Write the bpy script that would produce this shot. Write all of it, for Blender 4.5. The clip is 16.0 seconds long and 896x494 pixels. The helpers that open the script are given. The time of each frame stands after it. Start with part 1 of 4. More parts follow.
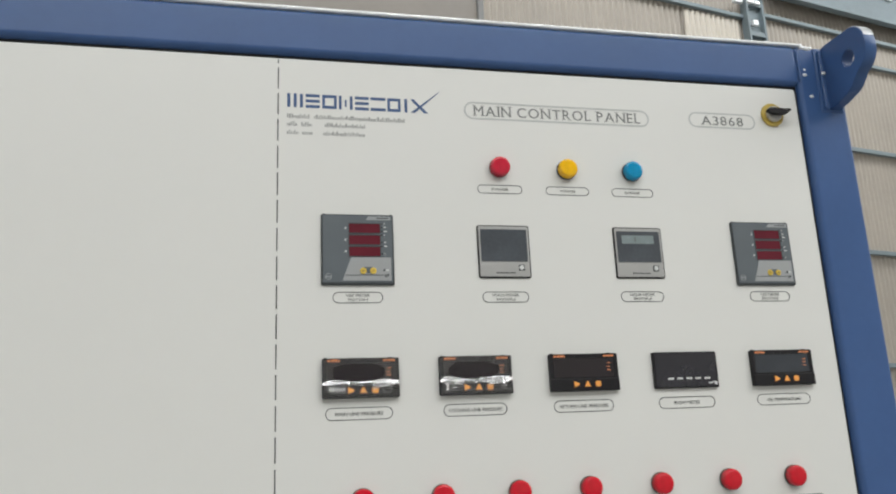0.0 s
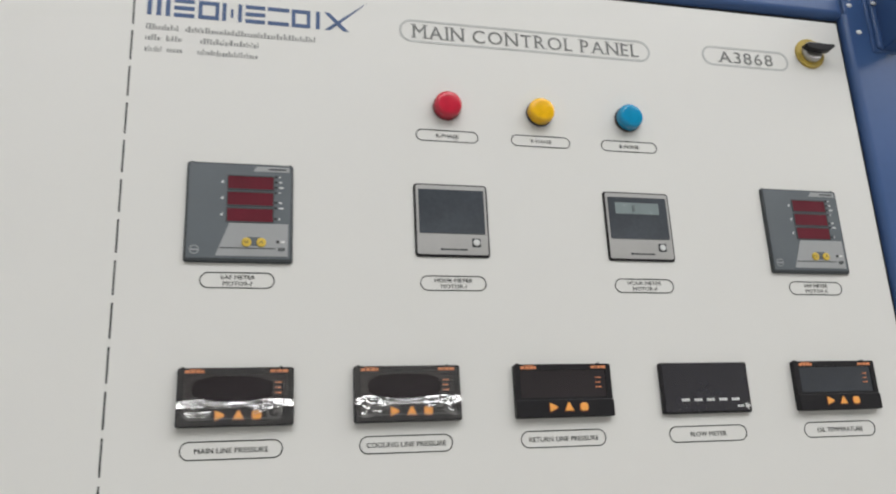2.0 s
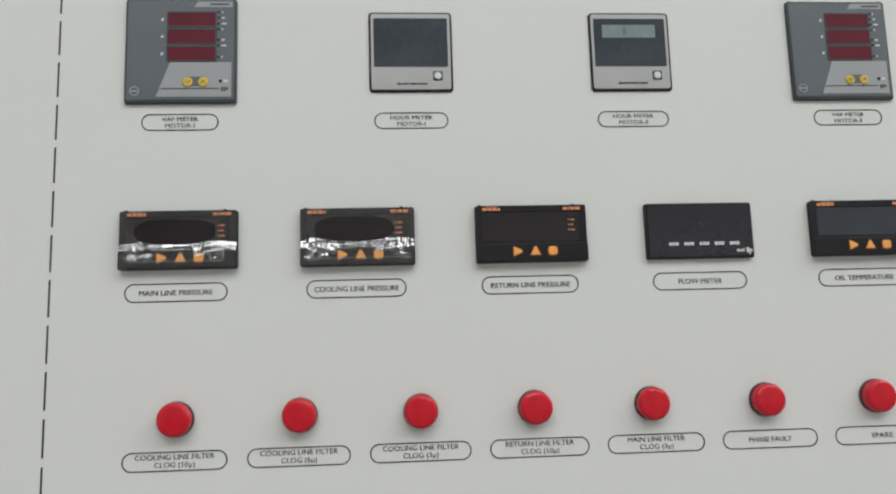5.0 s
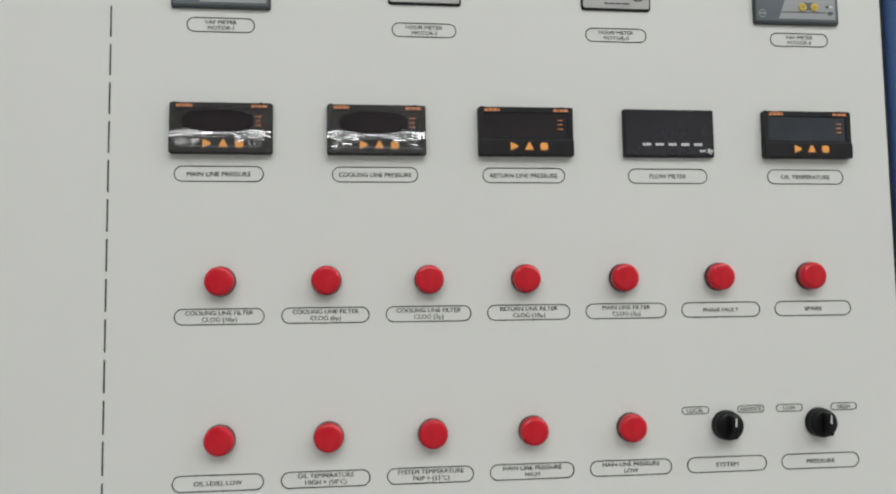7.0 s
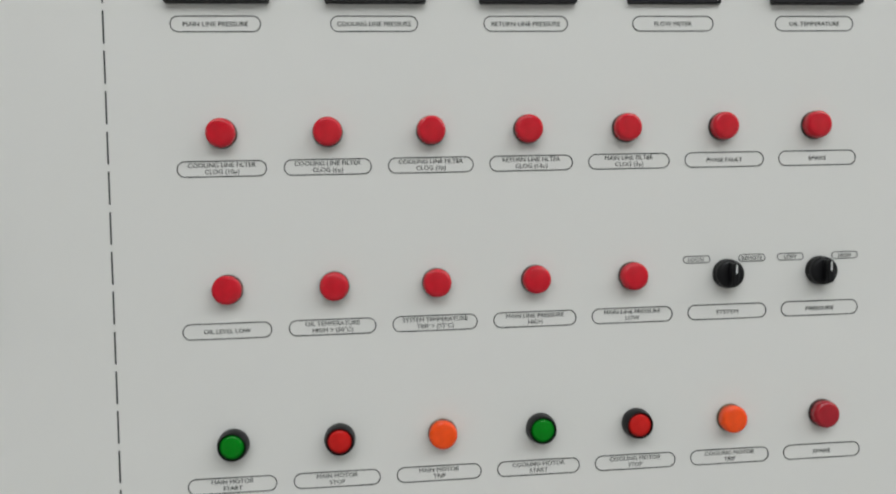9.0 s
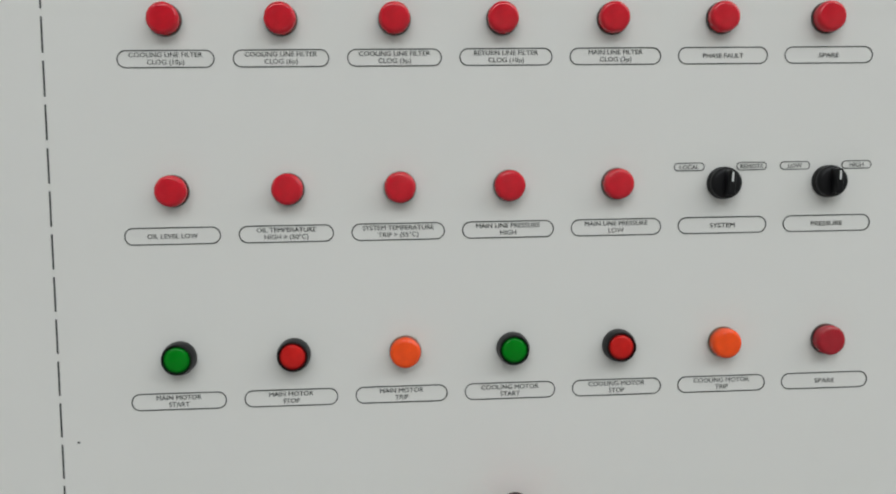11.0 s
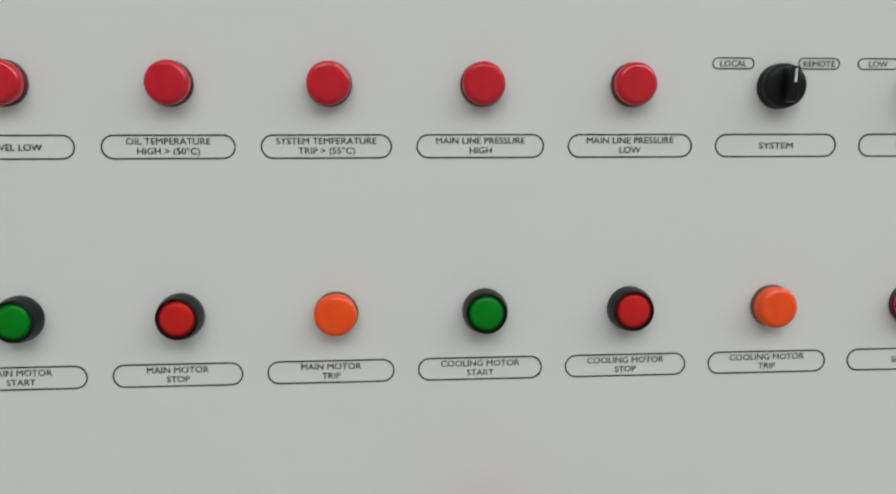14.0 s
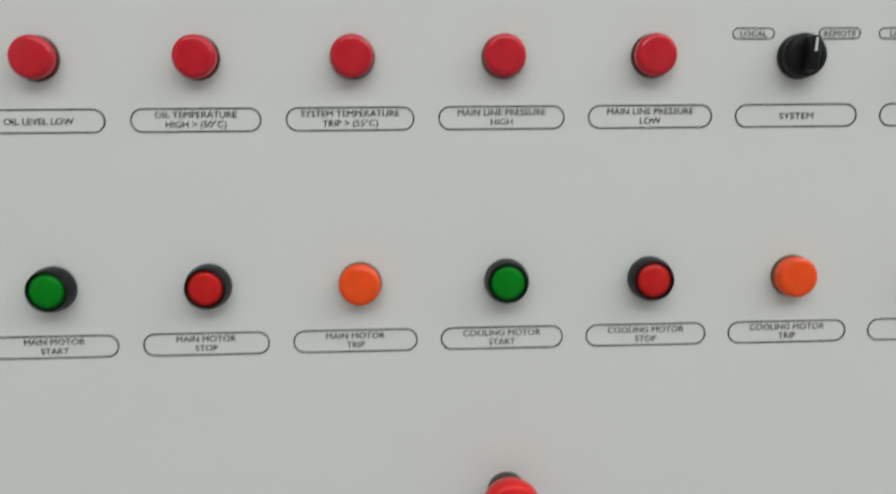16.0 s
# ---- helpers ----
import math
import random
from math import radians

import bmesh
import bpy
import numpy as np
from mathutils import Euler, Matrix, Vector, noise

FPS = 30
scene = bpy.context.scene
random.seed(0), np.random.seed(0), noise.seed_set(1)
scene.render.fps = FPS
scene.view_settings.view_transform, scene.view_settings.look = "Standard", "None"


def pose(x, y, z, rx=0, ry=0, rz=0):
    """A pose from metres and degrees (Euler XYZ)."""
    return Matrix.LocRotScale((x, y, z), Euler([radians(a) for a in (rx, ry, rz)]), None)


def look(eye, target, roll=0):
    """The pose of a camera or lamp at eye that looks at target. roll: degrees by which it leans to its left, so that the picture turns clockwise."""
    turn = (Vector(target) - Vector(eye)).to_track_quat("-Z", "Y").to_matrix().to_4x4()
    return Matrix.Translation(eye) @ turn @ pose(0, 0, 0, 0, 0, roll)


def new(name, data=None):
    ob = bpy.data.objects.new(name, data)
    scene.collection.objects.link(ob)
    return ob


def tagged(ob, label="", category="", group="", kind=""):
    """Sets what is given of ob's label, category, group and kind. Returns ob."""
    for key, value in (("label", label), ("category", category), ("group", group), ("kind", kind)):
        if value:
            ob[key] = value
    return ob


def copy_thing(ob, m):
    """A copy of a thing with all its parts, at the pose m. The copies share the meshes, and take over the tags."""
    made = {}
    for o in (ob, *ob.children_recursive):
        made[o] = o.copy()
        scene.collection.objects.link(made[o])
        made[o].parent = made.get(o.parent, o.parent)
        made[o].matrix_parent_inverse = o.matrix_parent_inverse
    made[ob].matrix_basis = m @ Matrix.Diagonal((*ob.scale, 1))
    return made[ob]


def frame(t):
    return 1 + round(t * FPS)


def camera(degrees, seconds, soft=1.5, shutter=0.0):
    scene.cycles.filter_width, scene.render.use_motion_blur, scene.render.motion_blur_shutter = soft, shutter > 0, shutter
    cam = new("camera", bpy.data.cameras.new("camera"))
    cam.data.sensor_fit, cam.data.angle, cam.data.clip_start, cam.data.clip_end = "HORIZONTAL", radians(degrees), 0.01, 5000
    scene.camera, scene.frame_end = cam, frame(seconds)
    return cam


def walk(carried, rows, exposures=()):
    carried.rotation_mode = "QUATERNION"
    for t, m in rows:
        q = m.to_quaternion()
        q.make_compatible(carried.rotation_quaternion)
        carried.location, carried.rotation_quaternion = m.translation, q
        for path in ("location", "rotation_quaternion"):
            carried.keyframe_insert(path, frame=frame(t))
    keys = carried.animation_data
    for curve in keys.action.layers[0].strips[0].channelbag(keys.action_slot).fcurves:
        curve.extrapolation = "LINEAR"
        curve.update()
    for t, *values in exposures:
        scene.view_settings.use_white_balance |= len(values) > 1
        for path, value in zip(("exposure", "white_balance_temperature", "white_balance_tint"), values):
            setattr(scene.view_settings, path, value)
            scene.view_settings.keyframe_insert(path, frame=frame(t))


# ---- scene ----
cam = camera(58.6, 16.0, soft=2.0, shutter=0.35)
PATH = [
    (0, (0.1410, -1.0210, 1.6140), (0.5760, 0.8720, 2.0900), -2.50),
    (0.5, (0.1500, -0.9830, 1.6140), (0.5890, 0.9100, 2.0880), -2.80),
    (0.7, (0.1593, -0.9516, 1.6155), (0.6226, 0.9371, 2.1010), -2.70),
    (1, (0.1780, -0.8900, 1.6200), (0.6540, 0.9860, 2.1230), -2.60),
    (1.3, (0.1987, -0.8241, 1.6225), (0.6731, 1.0403, 2.1718), -2.50),
    (1.5, (0.2140, -0.7850, 1.6230), (0.6970, 1.0760, 2.1750), -2.50),
    (1.7, (0.2316, -0.7538, 1.6232), (0.7122, 1.1065, 2.1870), -2.50),
    (2, (0.2660, -0.7190, 1.6240), (0.7400, 1.1430, 2.1780), -2.60),
    (2.3, (0.3113, -0.6924, 1.6262), (0.7168, 1.1876, 2.1796), -2.20),
    (2.5, (0.3400, -0.6770, 1.6270), (0.6960, 1.2210, 2.1470), -1.90),
    (2.7, (0.3618, -0.6632, 1.6261), (0.6740, 1.2504, 2.1382), -1.90),
    (3, (0.3840, -0.6530, 1.6230), (0.6070, 1.2750, 2.1080), -1.90),
    (3.2, (0.3949, -0.6533, 1.6212), (0.5925, 1.2774, 2.1042), -1.90),
    (3.5, (0.4070, -0.6560, 1.6190), (0.5960, 1.2780, 2.0940), -2.00),
    (4, (0.4180, -0.6660, 1.6090), (0.5830, 1.2790, 2.0470), -1.90),
    (4.5, (0.4270, -0.6710, 1.5870), (0.5790, 1.2840, 1.9810), -1.90),
    (4.7, (0.4320, -0.6750, 1.5920), (0.5790, 1.2910, 1.9310), -1.80),
    (6.8, (0.3910, -0.7660, 1.5230), (0.6060, 1.2130, 1.7100), -0.80),
    (7, (0.3840, -0.7840, 1.5200), (0.6120, 1.1960, 1.6770), -0.80),
    (7.5, (0.3700, -0.8180, 1.5090), (0.6000, 1.1640, 1.6420), -1.00),
    (8, (0.3710, -0.8170, 1.4930), (0.5970, 1.1690, 1.5660), -1.10),
    (8.5, (0.3770, -0.7960, 1.4650), (0.5780, 1.1940, 1.5080), -1.40),
    (9, (0.3870, -0.7830, 1.4562), (0.5955, 1.2080, 1.4035), -1.54),
    (9.2, (0.3850, -0.7876, 1.4506), (0.5936, 1.2030, 1.3733), -1.36),
    (11.3, (0.4749, -0.7041, 1.3927), (0.5669, 1.2920, 1.2589), -0.65),
    (11.5, (0.4902, -0.6899, 1.3975), (0.5630, 1.3070, 1.2632), -0.46),
    (11.8, (0.5095, -0.6661, 1.4031), (0.5837, 1.3310, 1.2471), -0.54),
    (12, (0.5189, -0.6415, 1.4065), (0.5818, 1.3560, 1.2764), -0.53),
    (12.3, (0.5293, -0.5864, 1.4169), (0.6332, 1.4082, 1.2803), -0.59),
    (12.5, (0.5345, -0.5515, 1.4208), (0.7041, 1.4380, 1.2733), -0.57),
    (12.7, (0.5400, -0.5304, 1.4206), (0.7562, 1.4532, 1.2767), -0.75),
    (13, (0.5452, -0.5211, 1.4144), (0.8097, 1.4570, 1.2393), -1.13),
    (13.3, (0.5256, -0.5207, 1.3951), (0.7775, 1.4599, 1.2047), -0.82),
    (13.5, (0.5075, -0.5213, 1.3805), (0.7224, 1.4620, 1.1782), -0.61),
    (13.7, (0.4995, -0.5233, 1.3681), (0.6717, 1.4617, 1.1503), -0.45),
    (14, (0.4945, -0.5258, 1.3543), (0.6395, 1.4590, 1.1287), -0.20),
    (14.5, (0.4856, -0.5288, 1.3416), (0.5843, 1.4520, 1.0573), -0.27),
    (15, (0.4900, -0.5399, 1.3327), (0.5460, 1.4380, 1.0264), -0.12),
    (15.5, (0.4874, -0.5490, 1.3293), (0.5611, 1.4250, 1.0000), -0.15),
    (15.8, (0.4890, -0.5431, 1.3334), (0.5625, 1.4346, 1.0298), -0.42),
    (16, (0.4910, -0.5351, 1.3414), (0.5910, 1.4470, 1.0954), -0.56),
]
EXPOSURES = [(0.0, 0.24, 6500, 10), (1.0, 0.23, 6500, 10), (1.5, 0.25, 6510, 10.8), (2.0, 0.235, 6510, 12.5), (2.5, 0.11, 6460, 10.8), (3.5, 0.09, 6400, 10.5), (4.5, 0.10, 6350, 10), (7.0, 0.10, 6420, 9.5), (9.0, 0.06, 6340, 9.5),
             (12.0, 0.03, 6310, 8.5), (16.0, 0.02, 6330, 8.5)]
walk(cam, [(t, look(eye, target, roll)) for t, eye, target, roll in PATH], EXPOSURES)

# ---- world and light ----
world = bpy.data.worlds.new("world")
world.use_nodes = True
scene.world = world
sky = world.node_tree.nodes.new("ShaderNodeTexSky")
sky.sky_type, sky.sun_disc, sky.sun_elevation, sky.sun_rotation = "NISHITA", False, radians(55), radians(200)
background = world.node_tree.nodes["Background"]
background.inputs["Strength"].default_value = 0.12
world.node_tree.links.new(sky.outputs["Color"], background.inputs["Color"])

# The hall stands at an angle to the machine: s runs along its north wall, d from that wall into the hall.
HALL_TURN = 12.0
HALL = Matrix.Translation((6.408, 7.5, 0)) @ Matrix.Rotation(radians(HALL_TURN), 4, "Z")
ROOF = 8.9
LAMP = 790          # watts of daylight through each roof light
SKYLIGHTS = [(2.6, 2.2), (11.5, 0.9), (14.6, 0.9), (17.3, 1.0)]      # middle d and width of each roof light


def hall(s, d, z):
    return HALL @ Vector((s, -d, z))


def area_lamp(name, m, width, length, watts, colour):
    data = bpy.data.lights.new(name, "AREA")
    data.shape, data.size, data.size_y, data.energy, data.color = "RECTANGLE", width, length, watts, colour
    ob = new(name, data)
    ob.matrix_world = m
    return ob


for middle, width in SKYLIGHTS:
    area_lamp("roof_light_daylight", HALL @ pose(-1, -middle, ROOF + 0.06), 29.0, width - 0.05, LAMP, (0.985, 1.0, 0.968))



# ---- materials ----
def material(name, colour, rough=0.5, metal=0.0, spread=0.06, scale=8.0, grain=0.0, grain_scale=400.0, coat=0.0, spec=0.5, stain=None, stain_scale=3.0, stain_amount=0.5, emit=0.0):
    """A principled material with variation at two scales and a fine relief."""
    mat = bpy.data.materials.new(name)
    mat.use_nodes = True
    nodes, links = mat.node_tree.nodes, mat.node_tree.links
    b = nodes["Principled BSDF"]
    b.inputs["Roughness"].default_value, b.inputs["Metallic"].default_value = rough, metal
    b.inputs["Coat Weight"].default_value, b.inputs["Coat Roughness"].default_value = coat, 0.08
    b.inputs["Specular IOR Level"].default_value = spec
    where = nodes.new("ShaderNodeTexCoord")
    big = nodes.new("ShaderNodeTexNoise")
    big.inputs["Scale"].default_value, big.inputs["Detail"].default_value = scale, 5
    fine = nodes.new("ShaderNodeTexNoise")
    fine.inputs["Scale"].default_value, fine.inputs["Detail"].default_value = scale * 14, 3
    links.new(where.outputs["Object"], big.inputs["Vector"])
    links.new(where.outputs["Object"], fine.inputs["Vector"])
    mixed = nodes.new("ShaderNodeMath")
    mixed.operation = "MULTIPLY_ADD"
    mixed.inputs[1].default_value = 0.35
    links.new(fine.outputs["Fac"], mixed.inputs[0])
    links.new(big.outputs["Fac"], mixed.inputs[2])
    ramp = nodes.new("ShaderNodeValToRGB")
    low = [max(0.0, c * (1 - spread)) for c in colour]
    high = [min(1.0, c * (1 + spread)) for c in colour]
    ramp.color_ramp.elements[0].position, ramp.color_ramp.elements[0].color = 0.42, (*low, 1)
    ramp.color_ramp.elements[1].position, ramp.color_ramp.elements[1].color = 0.92, (*high, 1)
    links.new(mixed.outputs[0], ramp.inputs["Fac"])
    last = ramp.outputs["Color"]
    if stain:
        spots = nodes.new("ShaderNodeTexNoise")
        spots.inputs["Scale"].default_value, spots.inputs["Detail"].default_value, spots.inputs["Roughness"].default_value = stain_scale, 8, 0.65
        links.new(where.outputs["Object"], spots.inputs["Vector"])
        cut = nodes.new("ShaderNodeMapRange")
        cut.inputs["From Min"].default_value, cut.inputs["From Max"].default_value, cut.inputs["To Max"].default_value = 0.55, 0.72, stain_amount
        links.new(spots.outputs["Fac"], cut.inputs["Value"])
        mix = nodes.new("ShaderNodeMix")
        mix.data_type = "RGBA"
        links.new(cut.outputs["Result"], mix.inputs["Factor"])
        links.new(last, mix.inputs["A"])
        mix.inputs["B"].default_value = (*stain, 1)
        last = mix.outputs["Result"]
    links.new(last, b.inputs["Base Color"])
    uneven = nodes.new("ShaderNodeMapRange")
    uneven.inputs["To Min"].default_value, uneven.inputs["To Max"].default_value = max(0.02, rough - 0.06), min(1.0, rough + 0.08)
    links.new(big.outputs["Fac"], uneven.inputs["Value"])
    links.new(uneven.outputs["Result"], b.inputs["Roughness"])
    if grain:
        relief = nodes.new("ShaderNodeTexNoise")
        relief.inputs["Scale"].default_value, relief.inputs["Detail"].default_value = grain_scale, 3
        links.new(where.outputs["Object"], relief.inputs["Vector"])
        bump = nodes.new("ShaderNodeBump")
        bump.inputs["Strength"].default_value, bump.inputs["Distance"].default_value = grain, 0.001
        links.new(relief.outputs["Fac"], bump.inputs["Height"])
        links.new(bump.outputs["Normal"], b.inputs["Normal"])
    if emit:
        links.new(last, b.inputs["Emission Color"])
        b.inputs["Emission Strength"].default_value = emit
    return mat


PANEL_WHITE = material("panel_white_powder_coat", (0.70, 0.695, 0.67), 0.42, spread=0.012, scale=2.5, grain=0.12, grain_scale=900, stain=(0.62, 0.61, 0.57), stain_scale=5, stain_amount=0.05)
BLUE = material("blue_gloss_enamel", (0.047, 0.102, 0.250), 0.30, spread=0.08, scale=6, grain=0.08, grain_scale=26, coat=0.0, spec=0.36, stain=(0.085, 0.140, 0.28), stain_scale=3.5, stain_amount=0.14)
INK = material("dark_print_ink", (0.026, 0.032, 0.029), 0.6, spread=0.15, scale=60)
INK_GREY = material("grey_print_ink", (0.47, 0.48, 0.47), 0.55, spread=0.08, scale=60)
INK_TITLE = material("dark_grey_title_ink", (0.185, 0.19, 0.185), 0.55, spread=0.12, scale=60)
INK_MID = material("mid_grey_print_ink", (0.27, 0.275, 0.27), 0.55, spread=0.12, scale=60)
INK_BLUE = material("blue_print_ink", (0.045, 0.092, 0.215), 0.5, spread=0.08, scale=60)
BLACK = material("black_plastic", (0.010, 0.0092, 0.0112), 0.42, spread=0.2, scale=50, spec=0.3, grain=0.15, grain_scale=1500)
BLACK_SATIN = material("black_satin_moulding", (0.007, 0.007, 0.008), 0.34, spread=0.2, scale=50, spec=0.2)
COLLAR = material("dark_collar_plastic", (0.040, 0.019, 0.018), 0.35, spread=0.2, scale=50)
COLLAR_AMBER = material("amber_brown_collar_plastic", (0.13, 0.075, 0.040), 0.35, spread=0.2, scale=50)
COLLAR_RED = material("dark_red_collar_plastic", (0.20, 0.016, 0.026), 0.35, spread=0.2, scale=50)
COLLAR_BLACK = material("black_collar_plastic", (0.024, 0.023, 0.023), 0.38, spread=0.2, scale=50)
SMOKED = material("smoked_display_window", (0.015, 0.010, 0.013), 0.12, spread=0.3, scale=25, coat=0.2)
# Smoked window with the hall's bluish reflection put into its base colour.
SMOKED_REFLECTION = material("reflection_tinted_display_window", (0.030, 0.035, 0.045), 0.14, spread=0.2, scale=25, coat=0.4)
ORANGE_PRINT = material("orange_print", (0.76, 0.27, 0.11), 0.5, spread=0.1, scale=90)
ORANGE_KEY = material("orange_rubber_key", (0.92, 0.40, 0.085), 0.45, spread=0.08, scale=90)
ORANGE_DARK = material("burnt_orange_rubber", (0.16, 0.040, 0.012), 0.5, spread=0.15, scale=90)
WHITE_PRINT = material("white_print", (0.66, 0.67, 0.66), 0.5, spread=0.08, scale=90)
GAP_BLACK = material("black_gap_filler", (0.020, 0.020, 0.021), 0.7, spread=0.15, scale=40)
PINK_PRINT = material("pinkish_white_print", (0.74, 0.50, 0.45), 0.5, spread=0.08, scale=90)
METER_GREY = material("slate_grey_meter_face", (0.104, 0.121, 0.134), 0.42, spread=0.06, scale=30, grain=0.1, grain_scale=1200)
METER_RIM = material("charcoal_meter_rim", (0.040, 0.047, 0.052), 0.36, spread=0.1, scale=30)
METER_LIGHT = material("light_grey_meter_field", (0.33, 0.34, 0.345), 0.42, spread=0.04, scale=30)
RED_WINDOW = material("dark_red_display_window", (0.118, 0.008, 0.019), 0.40, spread=0.15, scale=40, spec=0.22)
YELLOW_KEY = material("yellow_key", (0.66, 0.46, 0.06), 0.42, spread=0.08, scale=90)
SILVER = material("brushed_silver_plate", (0.40, 0.395, 0.385), 0.40, metal=0.35, spread=0.05, scale=30, grain=0.1, grain_scale=1500)
GLASS_DARK = material("dark_meter_glass", (0.060, 0.069, 0.082), 0.09, spread=0.25, scale=18, coat=0.6)
FACE_BLACK = material("black_face_film", (0.017, 0.016, 0.023), 0.12, spread=0.25, scale=18, coat=0.4)
LCD_DIGIT = material("faint_lcd_digit", (0.125, 0.15, 0.155), 0.3, spread=0.1, scale=60)
LCD = material("grey_lcd", (0.22, 0.265, 0.27), 0.25, spread=0.08, scale=60)


def lens_plastic(name, colour, rough=0.07, spec=0.5):
    return material(name, colour, rough, spread=0.14, scale=70, coat=0.0, spec=spec, grain=0.05, grain_scale=260)


RED = lens_plastic("red_lens_plastic", (0.56, 0.005, 0.018))
# Red lens plastic with the pinkish sheen of its front mixed into the colour.
RED_PHASE = lens_plastic("sheen_tinted_red_lens_plastic", (0.56, 0.022, 0.050))
RED_DEEP = lens_plastic("deep_red_lens_plastic", (0.36, 0.008, 0.018))
RED_BUTTON = lens_plastic("red_button_plastic", (0.56, 0.012, 0.010), 0.16, 0.26)
GREEN = lens_plastic("green_button_plastic", (0.0003, 0.20, 0.006), 0.16, 0.22)
# Darker copies of the button colours, for the dimmed edge of the caps.
RED_RIM = lens_plastic("darkened_red_button_plastic", (0.13, 0.006, 0.006), 0.22, 0.22)
GREEN_RIM = lens_plastic("darkened_green_button_plastic", (0.0004, 0.055, 0.005), 0.22, 0.2)
ORANGE = lens_plastic("orange_lens_plastic", (0.94, 0.076, 0.002), 0.08, 0.5)
YELLOW = lens_plastic("yellow_lens_plastic", (0.90, 0.49, 0.012))
BLUE_LENS = lens_plastic("blue_lens_plastic", (0.002, 0.265, 0.50))
MUSHROOM_RED = lens_plastic("red_mushroom_plastic", (0.74, 0.010, 0.010), 0.34, 0.35)
YELLOW_PLATE = material("yellow_disc_paint", (0.50, 0.36, 0.07), 0.45, spread=0.18, scale=40, stain=(0.30, 0.22, 0.05), stain_scale=60, stain_amount=0.5)
CHROME = material("worn_chrome", (0.50, 0.49, 0.47), 0.30, metal=1.0, spread=0.06, scale=60)
SPATTER = material("bare_weld_spatter", (0.86, 0.87, 0.88), 0.35, metal=0.0, spread=0.08, scale=90)
BARE = material("ground_bare_steel", (0.72, 0.73, 0.75), 0.32, metal=0.6, spread=0.12, scale=120, grain=0.3, grain_scale=500)
STRIP_WHITE = material("white_gloss_strip", (0.88, 0.89, 0.90), 0.18, spread=0.02, scale=5, coat=0.6)
CLADDING = material("beige_sheet_cladding", (0.40, 0.36, 0.31), 0.55, spread=0.10, scale=0.9, stain=(0.36, 0.30, 0.23), stain_scale=0.8, stain_amount=0.5)
CLADDING_DULL = material("dull_brown_sheet", (0.26, 0.235, 0.21), 0.6, spread=0.10, scale=0.9, stain=(0.30, 0.26, 0.22), stain_scale=1.2, stain_amount=0.5)
# Opaque: daylight coming through the sheet is put into this paler colour.
DAYLIT_PALE = material("daylit_pale_paint", (0.60, 0.55, 0.47), 0.45, spread=0.06, scale=1.5)
STEEL = material("grey_green_painted_steel", (0.19, 0.235, 0.255), 0.5, spread=0.14, scale=1.5, stain=(0.15, 0.17, 0.175), stain_scale=2, stain_amount=0.5)
SPOT_WHITE = material("light_spot_white", (0.85, 0.86, 0.87), 0.35, metal=0.2, spread=0.05, scale=20)
CONCRETE = material("grey_concrete", (0.25, 0.245, 0.235), 0.75, spread=0.15, scale=0.8, grain=0.3, grain_scale=60, stain=(0.12, 0.115, 0.11), stain_scale=0.6, stain_amount=0.6)
ROOFING = material("grey_roof_sheet", (0.22, 0.22, 0.215), 0.6, spread=0.10, scale=0.6)
PLASTER = material("grey_plaster", (0.60, 0.59, 0.56), 0.8, spread=0.08, scale=0.8)

# clear protective film: see-through, with a faint haze and a sharp gloss
def film_material(name, shine, cloud):
    mat = bpy.data.materials.new(name)
    mat.use_nodes = True
    nodes, links = mat.node_tree.nodes, mat.node_tree.links
    nodes.remove(nodes["Principled BSDF"])
    clear, haze, gloss, mix_a, mix_b = nodes.new("ShaderNodeBsdfTransparent"), nodes.new("ShaderNodeBsdfDiffuse"), nodes.new("ShaderNodeBsdfGlossy"), nodes.new("ShaderNodeMixShader"), nodes.new("ShaderNodeMixShader")
    haze.inputs["Color"].default_value, gloss.inputs["Roughness"].default_value = (0.62, 0.57, 0.53, 1), 0.03
    mix_a.inputs["Fac"].default_value = cloud
    facing, power, reflect = nodes.new("ShaderNodeLayerWeight"), nodes.new("ShaderNodeMath"), nodes.new("ShaderNodeMath")
    facing.inputs["Blend"].default_value = 0.5
    power.operation, power.inputs[1].default_value = "POWER", 5.0
    reflect.operation, reflect.use_clamp = "MULTIPLY_ADD", True
    reflect.inputs[1].default_value, reflect.inputs[2].default_value = 0.80, shine
    links.new(facing.outputs["Facing"], power.inputs[0])
    links.new(power.outputs[0], reflect.inputs[0])
    links.new(clear.outputs[0], mix_a.inputs[1])
    links.new(haze.outputs[0], mix_a.inputs[2])
    links.new(reflect.outputs[0], mix_b.inputs["Fac"])
    links.new(mix_a.outputs[0], mix_b.inputs[1])
    links.new(gloss.outputs[0], mix_b.inputs[2])
    links.new(mix_b.outputs[0], nodes["Material Output"].inputs["Surface"])
    return mat


# The second film mirrors far more than the first, to whiten the glints on creases.
FILM, FILM_GLINT = film_material("clear_protective_film", 0.075, 0.012), film_material("creased_film_raised_gloss", 0.42, 0.04)

FILM_CLING = bpy.data.materials.new("clinging_film")
FILM_CLING.use_nodes = True
cn, cl = FILM_CLING.node_tree.nodes, FILM_CLING.node_tree.links
cn.remove(cn["Principled BSDF"])
cl.new(cn.new("ShaderNodeBsdfTransparent").outputs[0], cn["Material Output"].inputs["Surface"])

